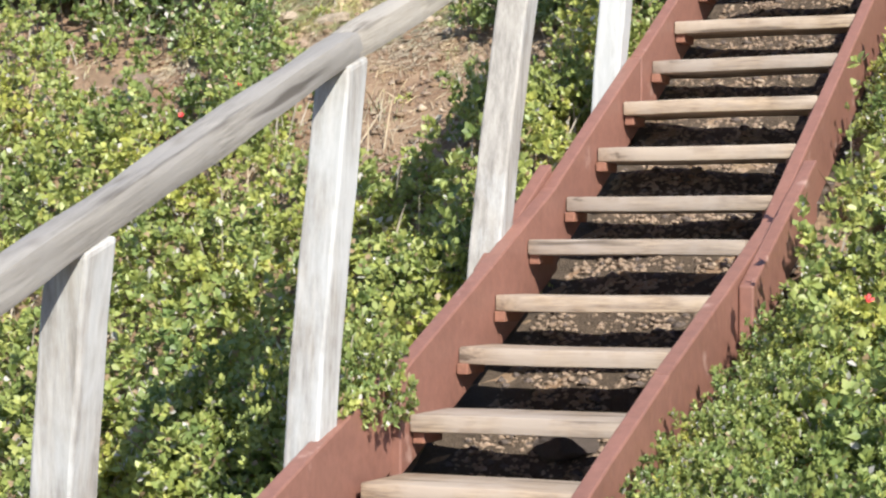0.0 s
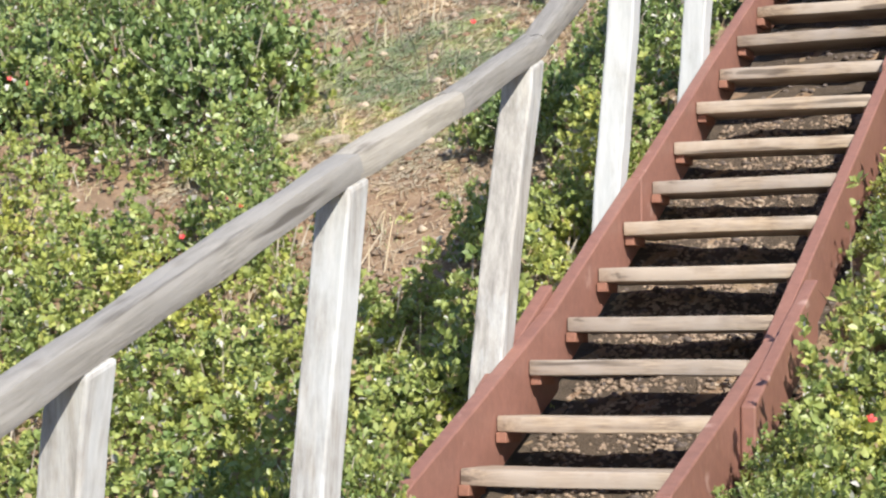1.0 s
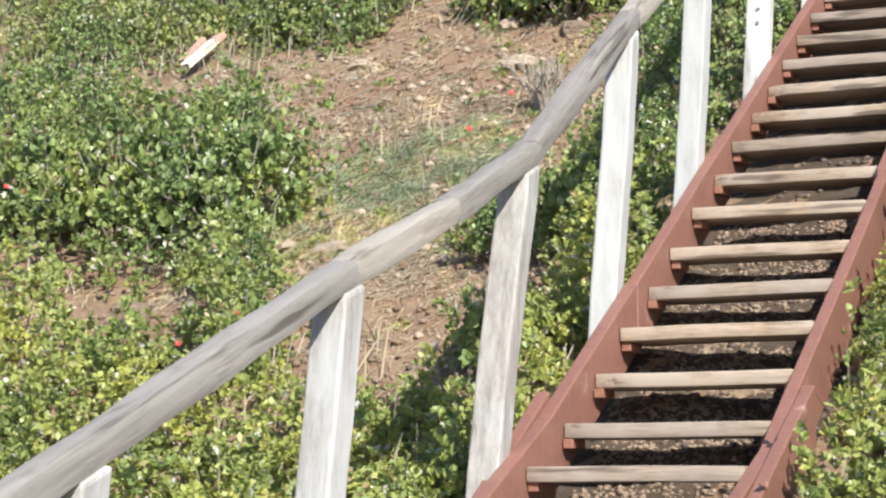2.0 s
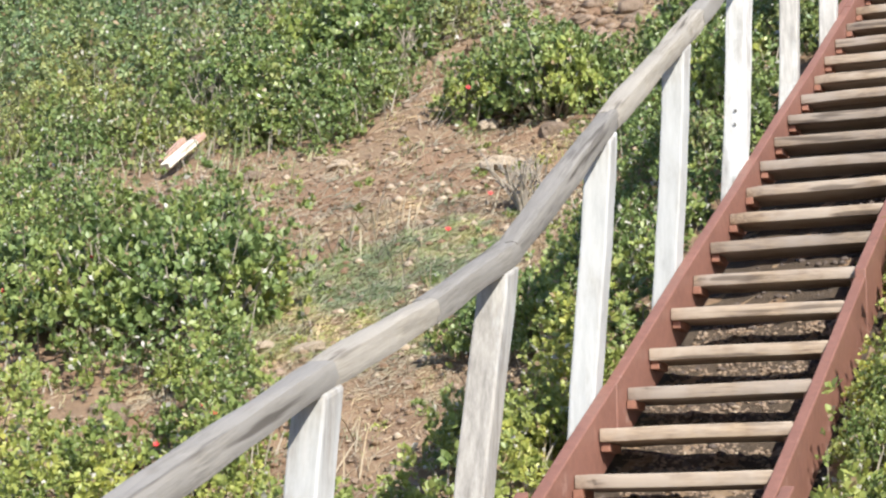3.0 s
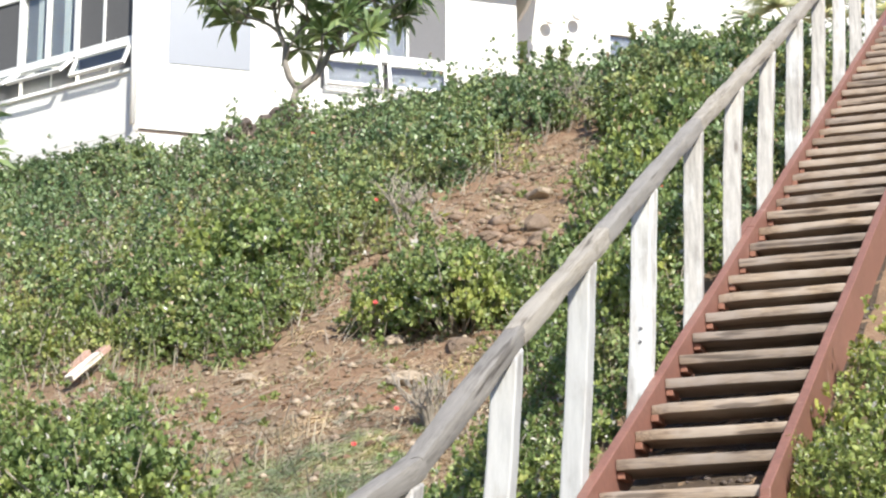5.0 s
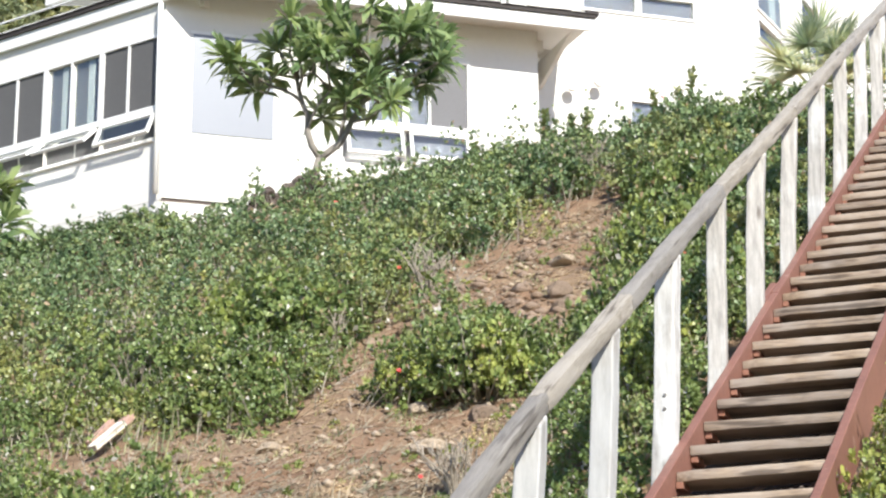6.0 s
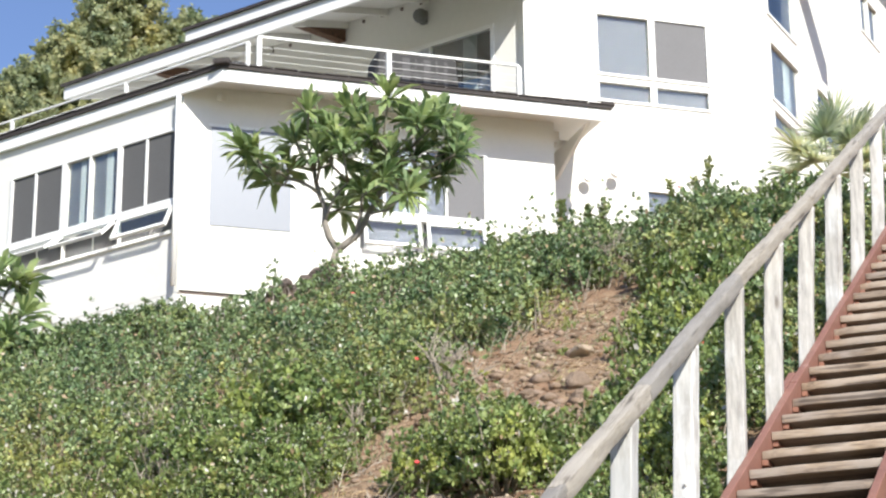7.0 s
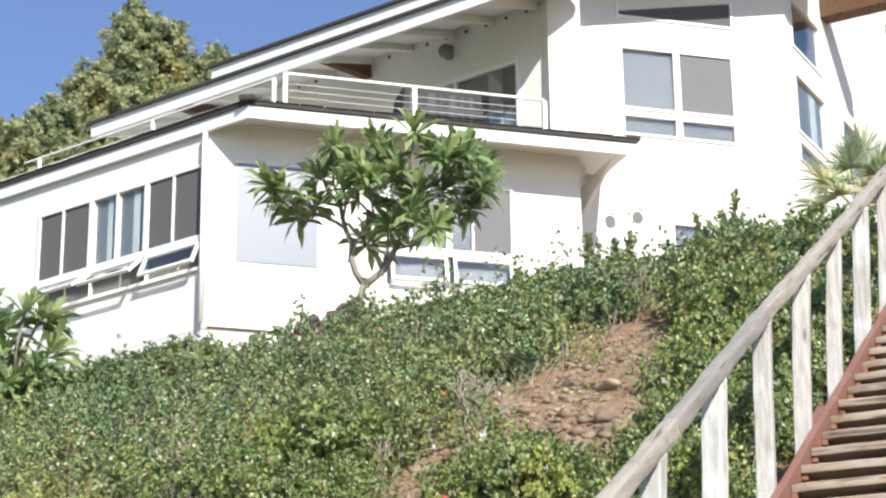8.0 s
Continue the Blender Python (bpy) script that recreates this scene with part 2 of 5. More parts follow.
OLIVELEAF = foliage("olive_leaf", [(0.15, (0.185, 0.225, 0.088)), (0.45, (0.268, 0.315, 0.122)), (0.62, (0.32, 0.362, 0.145)), (0.85, (0.395, 0.418, 0.185))], 0.42, 0.2, 0.08)
PLUMLEAF = foliage("plumeria_leaf", [(0.15, (0.15, 0.22, 0.085)), (0.5, (0.25, 0.35, 0.145)), (0.85, (0.40, 0.48, 0.25))], 0.30, 0.38, 0.0)
TREELEAF = foliage("big_tree_leaf", [(0.1, (0.25, 0.295, 0.15)), (0.4, (0.37, 0.415, 0.225)), (0.7, (0.47, 0.49, 0.285)), (0.9, (0.57, 0.54, 0.39))], 0.6, 0.5, 0.0)
PALMLEAF = foliage("palm_leaf", [(0.1, (0.40, 0.48, 0.24)), (0.5, (0.60, 0.66, 0.42)), (0.9, (0.78, 0.80, 0.66))], 0.5, 0.5, 0.0)
GRASS = foliage("grass_blade", [(0.1, (0.30, 0.38, 0.15)), (0.5, (0.47, 0.50, 0.26)), (0.9, (0.60, 0.56, 0.40))], 0.65, 0.45, 0.0)
STRAW = foliage("dry_straw", [(0.1, (0.32, 0.26, 0.17)), (0.9, (0.56, 0.49, 0.36))], 0.8, 0.15, 0.0)


# ---- building helpers ----
def mesh_of(name, bm):
    me = bpy.data.meshes.new(name)
    bmesh.ops.recalc_face_normals(bm, faces=bm.faces)
    bm.to_mesh(me)
    bm.free()
    return me


def part(name, bm, material, parent=None, label="", smooth=False):
    me = bm if isinstance(bm, bpy.types.Mesh) else mesh_of(name, bm)
    if material and not me.materials:
        me.materials.append(material)
    if smooth:
        me.shade_smooth()
    ob = new(name, me)
    ob.parent = parent
    return tagged(ob, label)


def root(name, m, label, category, group="", kind=""):
    ob = new(name)
    ob.matrix_basis = m
    return tagged(ob, label, category, group, kind)


def box(bm, x0, x1, y0, y1, z0, z1, m=None, bevel=0.0):
    r = bmesh.ops.create_cube(bm, size=1)
    vs = r["verts"]
    for v in vs:
        v.co = Vector(((x0 + x1) / 2 + v.co.x * (x1 - x0), (y0 + y1) / 2 + v.co.y * (y1 - y0), (z0 + z1) / 2 + v.co.z * (z1 - z0)))
    if bevel:
        es = list({e for v in vs for e in v.link_edges})
        out = bmesh.ops.bevel(bm, geom=es, offset=bevel, segments=2, profile=0.5, affect="EDGES")
        vs = list({v for f in out["faces"] for v in f.verts} | {v for v in vs if v.is_valid})
    if m is not None:
        bmesh.ops.transform(bm, matrix=m, verts=vs)
    return vs


def one_box(*a, **k):
    bm = bmesh.new()
    box(bm, *a, **k)
    return bm


def prism(bm, points, thickness, m=None):
    """A plate from points (x, z) in the plane y = 0, thick towards +y."""
    front = [bm.verts.new((x, 0, z)) for x, z in points]
    back = [bm.verts.new((x, thickness, z)) for x, z in points]
    bm.faces.new(front)
    bm.faces.new(back[::-1])
    for i in range(len(points)):
        j = (i + 1) % len(points)
        bm.faces.new((front[j], front[i], back[i], back[j]))
    if m is not None:
        bmesh.ops.transform(bm, matrix=m, verts=front + back)


def tube(bm, pts, radii, sides=7):
    """A tapering tube along points."""
    rings = []
    for i, p in enumerate(pts):
        a, b = Vector(pts[max(i - 1, 0)]), Vector(pts[min(i + 1, len(pts) - 1)])
        q = (b - a).to_track_quat("Z", "Y")
        rings.append([bm.verts.new(Vector(p) + q @ Vector((radii[i] * math.cos(k * math.tau / sides), radii[i] * math.sin(k * math.tau / sides), 0))) for k in range(sides)])
    for u, v in zip(rings, rings[1:]):
        for k in range(sides):
            bm.faces.new((u[k], u[(k + 1) % sides], v[(k + 1) % sides], v[k]))
    bm.faces.new(rings[0][::-1])
    bm.faces.new(rings[-1])


def fast_mesh(name, verts, tris, material):
    me = bpy.data.meshes.new(name)
    me.vertices.add(len(verts))
    me.vertices.foreach_set("co", np.ascontiguousarray(verts, dtype=np.float32).ravel())
    me.loops.add(tris.size)
    me.loops.foreach_set("vertex_index", np.ascontiguousarray(tris, dtype=np.int32).ravel())
    me.polygons.add(len(tris))
    me.polygons.foreach_set("loop_start", np.arange(0, tris.size, 3, dtype=np.int32))
    me.update(calc_edges=True)
    me.materials.append(material)
    return me


def unit(a):
    return a / np.maximum(np.linalg.norm(a, axis=-1, keepdims=True), 1e-9)


def sprig_arrays(pos, axis, length, rng, leaves=7, spread=(35, 85), slim=0.33, stem=0.8, plain_leaf=False, widest=0.55, oval=False):
    """Rosettes of folded leaves: pos and axis (N, 3), leaf length (N)."""
    n = len(pos)
    axis = unit(axis)
    side = unit(np.cross(axis, rng.normal(size=(n, 3))))
    other = np.cross(axis, side)
    k = np.arange(leaves)
    phi = k[None] * 2.4 + rng.uniform(0, 6.28, (n, 1)) + rng.normal(0, 0.3, (n, leaves))
    th = np.radians(rng.uniform(*spread, (n, leaves)))
    ring = np.cos(phi)[..., None] * side[:, None] + np.sin(phi)[..., None] * other[:, None]
    way = np.cos(th)[..., None] * axis[:, None] + np.sin(th)[..., None] * ring
    size = length[:, None] * rng.uniform(0.65, 1.15, (n, leaves))
    base = pos[:, None] + axis[:, None] * (size * stem * (k / leaves - 0.5)[None])[..., None]
    wide = unit(np.cross(way, axis[:, None] + 0.3 * rng.normal(size=(n, leaves, 3)))) * (size * slim)[..., None]
    lift = np.cross(wide, way) * 0.25
    mid = base + way * (size * widest)[..., None]
    tip = base + way * size[..., None]
    if plain_leaf:
        v = np.stack([base - wide * 0.35, mid + wide * 1.25 + lift, tip - wide * 0.5], 2).reshape(-1, 3)
        return v, np.arange(n * leaves * 3).reshape(-1, 3)
    if oval:
        low = base + way * (size * 0.35)[..., None]
        droop = np.array([0, 0, -0.12]) * size[..., None]
        v = np.stack([base, low + wide * 0.75 + lift, mid + wide + lift, tip + droop, mid - wide + lift, low - wide * 0.75 + lift], 2).reshape(-1, 3)
        f = np.arange(n * leaves)[:, None] * 6
        return v, np.concatenate([f + [0, 1, 5], f + [1, 2, 5], f + [2, 4, 5], f + [2, 3, 4]], 1).reshape(-1, 3)
    v = np.stack([base, mid + wide + lift, tip, mid - wide + lift], 2).reshape(-1, 3)
    f = np.arange(n * leaves)[:, None] * 4
    t = np.concatenate([f + [0, 1, 2], f + [0, 2, 3]], 1).reshape(-1, 3)
    return v, t


def leaf_mesh(name, pos, axis, length, material, rng, **k):
    v, t = sprig_arrays(pos, axis, length, rng, **k)
    return fast_mesh(name, v, t, material)


def blade_mesh(name, pos, way, length, width, material):
    """Thin two-piece blades."""
    n = len(pos)
    side = unit(np.cross(way, np.array([0.3, 0.2, 1.0]) + np.roll(way, 1, 0) * 0.7)) * width[:, None]
    mid = pos + way * (length * 0.55)[:, None]
    tip = pos + way * length[:, None] + np.array([0, 0, -0.12]) * length[:, None]
    v = np.stack([pos - side, pos + side, mid + side * 0.7, mid - side * 0.7, tip], 1).reshape(-1, 3)
    f = np.arange(n)[:, None] * 5
    t = np.concatenate([f + [0, 1, 2], f + [0, 2, 3], f + [3, 2, 4]], 1).reshape(-1, 3)
    return fast_mesh(name, v, t, material)


# ---- the hill, in the staircase's own axes: r to its right, s uphill along it ----
TURN = -22.5
STAIR = pose(0.302, 7.54, 1.613, 0, 0, TURN)
RISE, GOING = 0.1988, 0.3655
SLOPE = RISE / GOING
# bare earth: centre r, s and half-widths
BARE = [(-1.55, 3.6, 0.6, 0.6), (-1.2, 1.85, 0.6, 0.8), (-1.8, 2.55, 0.6, 0.5), (-3.0, 2.12, 0.56, 0.38), (-2.4, 3.55, 0.5, 0.6), (-2.7, 5.4, 1.0, 0.8),
        (-3.9, 5.65, 1.0, 0.4), (-2.2, 6.0, 0.75, 0.45), (-1.85, 4.6, 0.75, 1.1), (-2.9, 4.9, 0.6, 0.5), (-3.0, 6.9, 0.34, 0.65), (-3.4, 7.9, 0.34, 0.7), (-2.85, 9.8, 0.8, 1.2),
        (-2.0, 8.5, 0.6, 1.0), (-2.75, 11.7, 0.5, 1.0), (1.15, 0.6, 0.25, 0.3), (1.3, 7.5, 0.4, 1.5)]


def lumps(r, s, scale, seed=0.0):
    """Cheap smooth noise for arrays."""
    a = np.sin(r * 2.1 * scale + seed) * np.cos(s * 1.7 * scale - seed * 1.3)
    b = np.sin(r * 4.7 * scale + s * 2.9 * scale + seed * 2.1) * 0.6
    c = np.cos(r * 8.3 * scale - s * 9.7 * scale + seed * 0.7) * 0.35
    return (a + b + c) / 1.6


def bareness(r, s):
    best = np.full(np.shape(r), -9.0)
    for cr, cs, hr, hs in BARE:
        best = np.maximum(best, 1 - ((r - cr) / hr) ** 2 - ((s - cs) / hs) ** 2)
    return best + 0.32 * lumps(r, s, 2.2, 1.0) + 0.12 * lumps(r, s, 6.0, 2.0)


def crest(r):
    """Where the steep slope ends below the house."""
    return np.interp(r, (-11, -8.9, -8, -7, -6.6, -6.2, -5.2, -4.6, -3.2, -2.9, -1.5, 2), (12.5, 12.9, 13.2, 13.6, 14.2, 14.5, 14.6, 15.4, 15.3, 15.9, 15.3, 15.4))


def beside_stairs(r, s):
    """Soil banked up under the stairs and along the two stringers."""
    along = np.clip((s + 3.0) / 0.8, 0, 1) * np.clip((16.5 - s) / 1.0, 0, 1)
    return along * (0.06 * np.exp(-np.minimum(np.abs((r - 0.4) / 0.55), 3) ** 6) + 0.07 * np.exp(-((r - 1.05) / 0.2) ** 2) + 0.06 * np.exp(-((r + 0.22) / 0.15) ** 2))


def ground_z(r, s):
    top = crest(r)
    z = -0.40 + SLOPE * np.minimum(s, top) + 0.18 * np.maximum(s - top, 0)
    low = -1.613
    z = np.where(z < low + 0.6, low + 0.6 * np.exp(np.minimum((z - low - 0.6) / 0.6, 0)), z)
    fade = np.exp(-((s - 7) / 14) ** 2)
    return z + fade * (0.05 * lumps(r, s, 0.9, 2.0) + 0.02 * lumps(r, s, 3.1, 0.3) + 0.012 * lumps(r, s, 8.0, 0.9)) + beside_stairs(r, s) + 0.2 * np.exp(-((r + 6.95) / 0.5) ** 2 - ((s - 14.05) / 0.45) ** 2)


def axis_steps(fine0, fine1, step, far):
    outer = np.geomspace(step, far, 34)
    return np.concatenate([fine0 - outer[::-1], np.arange(fine0, fine1, step), fine1 + outer])


gr, gs = axis_steps(-10.5, 3.5, 0.09, 400), axis_steps(-3.0, 16.5, 0.09, 400)
GR, GS = np.meshgrid(gr, gs)
gv = np.stack([GR, GS, ground_z(GR, GS)], -1).reshape(-1, 3)
nr = len(gr)
gi = (np.arange(len(gs) - 1)[:, None] * nr + np.arange(nr - 1)[None]).ravel()
gt = np.concatenate([np.stack([gi, gi + 1, gi + nr + 1], 1), np.stack([gi, gi + nr + 1, gi + nr], 1)])
ground = new("ground", fast_mesh("ground", gv, gt, SOIL))
ground.data.shade_smooth()
ground.matrix_basis = STAIR
tagged(ground, "steep hillside of dry reddish-brown soil with stones", "ground", kind="structure")


# ---- the staircase ----
rnd = random.Random(4)
stairs = root("staircase", STAIR, "long open-riser timber staircase with red-brown stringers up the hillside", "stairs")


def sloped_board(s0, s1, z0, z1, x0, x1, up, down):
    """A stringer board from (s0, z0) to (s1, z1), its top up above and its foot down below that line."""
    bm = bmesh.new()
    vs = []
    steps = max(2, int((s1 - s0) / 0.5))
    for i in range(steps + 1):
        f = i / steps
        s, z = s0 + (s1 - s0) * f, z0 + (z1 - z0) * f
        wob = 0.004 * math.sin(s * 3.1)
        vs.append([bm.verts.new((x, s, z + dz + wob)) for x, dz in ((x0, up), (x1, up), (x1, -down), (x0, -down))])
    for a, b in zip(vs, vs[1:]):
        for k in range(4):
            bm.faces.new((a[k], a[(k + 1) % 4], b[(k + 1) % 4], b[k]))
    bm.faces.new(vs[0])
    bm.faces.new(vs[-1][::-1])
    bmesh.ops.recalc_face_normals(bm, faces=bm.faces)
    sharp = [e for e in bm.edges if len(e.link_faces) == 2 and e.calc_face_angle(0) > 1.0]
    bmesh.ops.bevel(bm, geom=sharp, offset=0.006, segments=2, profile=0.5, affect="EDGES")
    return bm


def line_z(s):
    return SLOPE * s


for s0, s1, z0, z1, x0, x1, up, down in (
        (-3.2, -1.125, -1.165, -0.395, -0.085, -0.030, 0.0, 0.30),
        (-1.12, 0.32, -0.412, 0.205, -0.058, -0.002, 0.012, 0.30),
        (-0.25, 0.42, -0.10, 0.28, -0.112, -0.060, 0.02, 0.22),
        (0.28, 1.36, line_z(0.28), line_z(1.36), -0.060, -0.004, 0.045, 0.24),
        (1.36, 6.85, line_z(1.36), line_z(6.85), -0.055, -0.002, 0.045, 0.25),
        (6.70, 7.10, line_z(6.7), line_z(7.1), -0.105, -0.057, 0.05, 0.18),
        (6.85, 15.6, line_z(6.85), line_z(15.6), -0.055, -0.002, 0.05, 0.25),
        (-3.2, -1.10, -1.175, -0.378, 0.793, 0.845, 0.0, 0.28),
        (-1.098, 0.26, -0.378, 0.100, 0.790, 0.842, 0.0, 0.30),
        (-0.32, 0.62, -0.13, 0.31, 0.845, 0.895, 0.0, 0.22),
        (0.20, 2.45, line_z(0.20) - 0.06, line_z(2.45) - 0.045, 0.788, 0.840, 0.03, 0.26),
        (2.45, 15.6, line_z(2.45), line_z(15.6), 0.790, 0.842, 0.02, 0.30)):
    part("stringer", sloped_board(s0, s1, z0, z1, x0, x1, up, down), RED, stairs, "red-brown painted stringer board")

tread_meshes = []
for v in range(6):
    bm = bmesh.new()
    box(bm, 0, 0.788, 0, 0.315, -0.055, 0, bevel=0.007)
    bmesh.ops.subdivide_edges(bm, edges=[e for e in bm.edges if e.calc_length() > 0.6], cuts=7, use_grid_fill=True)
    for vert in bm.verts:
        vert.co.y += 0.004 * math.sin(vert.co.x * 9 + v * 1.7) + 0.003 * math.sin(vert.co.x * 23 + v)
        vert.co.z += 0.0015 * math.sin(vert.co.x * 7 + v * 2.3)
        if v in (1, 4) and vert.co.x < 0.1 and vert.co.y < 0.1:
            vert.co.y += 0.035
    me = mesh_of("tread", bm)
    me.shade_smooth()
    me.set_sharp_from_angle(angle=radians(32))
    me.materials.append(TREAD)
    tread_meshes.append(me)
cleat_mesh = mesh_of("cleat", one_box(0.0, 0.038, 0.02, 0.17, -0.092, -0.0565, bevel=0.003))
cleat_mesh.materials.append(ORANGE)
# the lowest steps are laid by eye, flatter than the flight above
LOW = [(-2.92, -1.40), (-2.55, -1.23), (-2.17, -1.05), (-1.80, -0.87), (-1.431, -0.696), (-1.058, -0.522), (-0.698, -0.328), (-0.359, -0.168), (-0.015, 0.025)]
for k in range(-4, 45):
    s, z = LOW[k + 4] if k < 5 else ((k - 4) * GOING, (k - 4) * RISE + (-0.019 if k < 10 else min(0.003 * (k - 10), 0.015)))
    tread = part("tread", tread_meshes[rnd.randrange(6)], None, stairs)
    tread.matrix_basis = pose(0.001, s + rnd.uniform(-0.006, 0.006), z + rnd.uniform(-0.003, 0.003), rnd.uniform(-1, 1), rnd.uniform(-0.4, 0.6), rnd.uniform(-0.6, 0.6))
    for x in (0.002, 0.748):
        cleat = part("cleat", cleat_mesh, None, stairs)
        cleat.matrix_basis = pose(x, s, z)

# ---- the handrail ----
handrail = root("handrail", STAIR, "weathered grey timber handrail on whitish square posts beside the staircase", "handrail")
RAIL_X = -0.05
RAIL_LINE = [(-3.9, -0.36), (-2.45, 0.185), (-1.42, 0.582), (-0.6, 0.858), (0.20, 1.170), (1.46, 1.92), (2.96, 2.735), (5.30, 4.03), (8.0, 5.475), (10.56, 6.865), (13.2, 8.28), (15.8, 9.66)]


def rail_z(s):
    for (a, za), (b, zb) in zip(RAIL_LINE, RAIL_LINE[1:]):
        if s <= b:
            return za + (zb - za) * (s - a) / (b - a)
    return RAIL_LINE[-1][1]


def rail_piece(s0, s1, seed):
    """One length of rail: squarish with rounded, knobbly edges."""
    bm = bmesh.new()
    z0, z1 = rail_z(s0), rail_z(s1)
    ln = math.hypot(s1 - s0, z1 - z0)
    rings, steps, sides = [], max(5, int(ln / 0.12)), 24
    for i in range(steps + 1):
        y = ln * i / steps
        ring = []
        for k in range(sides):
            a = k * math.tau / sides
            c, sn = math.cos(a), math.sin(a)
            rad = 0.0455 / (abs(c) ** 6.5 + abs(sn) ** 6.5) ** (1 / 6.5)
            rad += 0.0035 * math.sin(y * 5.3 + a * 2 + seed) + 0.002 * math.sin(y * 13 + a * 3 + seed * 2)
            if i in (0, steps):
                rad *= 0.95
            ring.append(bm.verts.new((rad * c, y, rad * sn)))
        rings.append(ring)
    for u, v in zip(rings, rings[1:]):
        for k in range(sides):
            bm.faces.new((u[k], u[(k + 1) % sides], v[(k + 1) % sides], v[k]))
    bm.faces.new(rings[0])
    bm.faces.new(rings[-1][::-1])
    ob = part("rail", bm, RAIL, handrail, smooth=True)
    ob.data.set_sharp_from_angle(angle=radians(50))
    ob.matrix_basis = pose(RAIL_X, s0, z0, math.degrees(math.atan2(z1 - z0, s1 - s0)))
    return ob


for i, (s0, s1) in enumerate(((-3.9, -1.40), (-1.42, -0.59), (-0.61, 0.21), (0.19, 1.47), (1.45, 2.97), (2.95, 5.31), (5.29, 8.01), (7.99, 10.57), (10.55, 15.8))):
    rail_piece(s0, s1, i * 1.9)

# top s of each post, and how far it leans outwards and downhill for each metre
POSTS = [(-2.84, 0.10, -0.03), (-1.44, 0.045, 0.08), (0.10, 0.05, 0.17), (1.38, 0.055, 0.066), (2.625, 0.052, 0.045), (3.95, 0.053, 0.012), (5.28, 0.057, -0.05), (6.62, 0.055, 0.02),
         (7.94, 0.052, 0.02), (9.25, 0.05, -0.02), (10.63, 0.05, 0.02), (12.0, 0.05, 0.03), (13.2, 0.05, 0.0), (14.5, 0.05, 0.02)]
for i, (s1, out, back) in enumerate(POSTS):
    top = rail_z(s1) - 0.04
    climb = (rail_z(s1 + 0.1) - rail_z(s1 - 0.1)) / 0.2
    h = top - float(ground_z(np.array(-0.14), np.array(s1 - 1.2 * back))) + (-0.12 if i == 2 else 0.12)
    bm = bmesh.new()
    w = 0.055 + 0.004 * rnd.random()
    box(bm, -w, w, -w, w, 0, 1, bevel=0.009)
    bmesh.ops.subdivide_edges(bm, edges=[e for e in bm.edges if e.calc_length() > 0.8], cuts=9, use_grid_fill=True)
    twist = Matrix.Rotation(radians(rnd.uniform(-6, 6)), 3, "Z")
    for v in bm.verts:
        v.co.z *= h
        if v.co.z > h * 0.95:
            v.co.z += v.co.y * climb
        v.co.x += 0.005 * math.sin(v.co.z * 4 + i) + 0.0015 * math.sin(v.co.z * 17 + i * 3)
        v.co.y += 0.004 * math.sin(v.co.z * 3.1 + i * 2)
        v.co = twist @ v.co + Vector((out * (v.co.z - h), back * (v.co.z - h), 0))
    me = mesh_of("post", bm)
    post = part("post", me, OLDPOST if i < 5 else POST, handrail, "white-washed weathered square post")
    post.matrix_basis = pose(RAIL_X - 0.006, s1, top - h)
    for dz in (0.0, 0.075) if i == 5 else ():
        bb = bmesh.new()
        bmesh.ops.create_cone(bb, cap_ends=True, segments=8, radius1=0.011, radius2=0.009, depth=0.012)
        bolt = part("bolt", bb, STEEL, post)
        bolt.matrix_basis = pose(0.01 - out * (0.86 - dz), -w - 0.004 - back * (0.86 - dz), h - 0.86 + dz, 90)


# ---- the house ----
A0 = Vector((-2.39, 25.8, 9.78))
house = root("house", Matrix.Translation(A0), "two-storey white hillside house with deck and low shingled eaves", "house")


def wall_at(angle, off=0.0, e=0.0):
    """Axes of a wall: x along it, y into the house, z up; heights as in the world."""
    return pose(0, 0, -A0.z, 0, 0, angle) @ pose(e, off, 0)


LF, FF, MF = wall_at(-38), wall_at(14.5), wall_at(14.5, 0.8)
corner = MF @ Vector((8.75, 0, 0))
RF = Matrix.Translation(corner) @ pose(0, 0, 0, 0, 0, 60)
BW = wall_at(-38, 4.2)


def plate(xs, zs, solid, y0, y1, m):
    """One connected plate with square holes: solid(x, z) tells which fields are filled."""
    bm = bmesh.new()
    vert = {}

    def at(i, j, k):
        if (i, j, k) not in vert:
            vert[i, j, k] = bm.verts.new(m @ Vector((xs[i], (y0, y1)[k], zs[j])))
        return vert[i, j, k]

    full = {(i, j) for i in range(len(xs) - 1) for j in range(len(zs) - 1) if solid((xs[i] + xs[i + 1]) / 2, (zs[j] + zs[j + 1]) / 2)}
    for i, j in full:
        ring = [(i, j), (i + 1, j), (i + 1, j + 1), (i, j + 1)]
        bm.faces.new([at(a, b, 0) for a, b in ring])
        bm.faces.new([at(a, b, 1) for a, b in ring[::-1]])
        for q, (di, dj) in enumerate(((0, -1), (1, 0), (0, 1), (-1, 0))):
            if (i + di, j + dj) not in full:
                (a, b), (c, d) = ring[q], ring[(q + 1) % 4]
                bm.faces.new((at(c, d, 0), at(a, b, 0), at(a, b, 1), at(c, d, 1)))
    return bm


def wall(name, m, e0, e1, z0, z1, openings, thick=0.14, material=WHITE, label=""):
    xs = sorted({e0, e1, *(o[0] for o in openings), *(o[1] for o in openings)})
    zs = sorted({z0, z1, *(o[2] for o in openings), *(o[3] for o in openings)})
    return part(name, plate(xs, zs, lambda x, z: not any(a < x < b and c < z < d for a, b, c, d in openings), 0, thick, m), material, house, label)


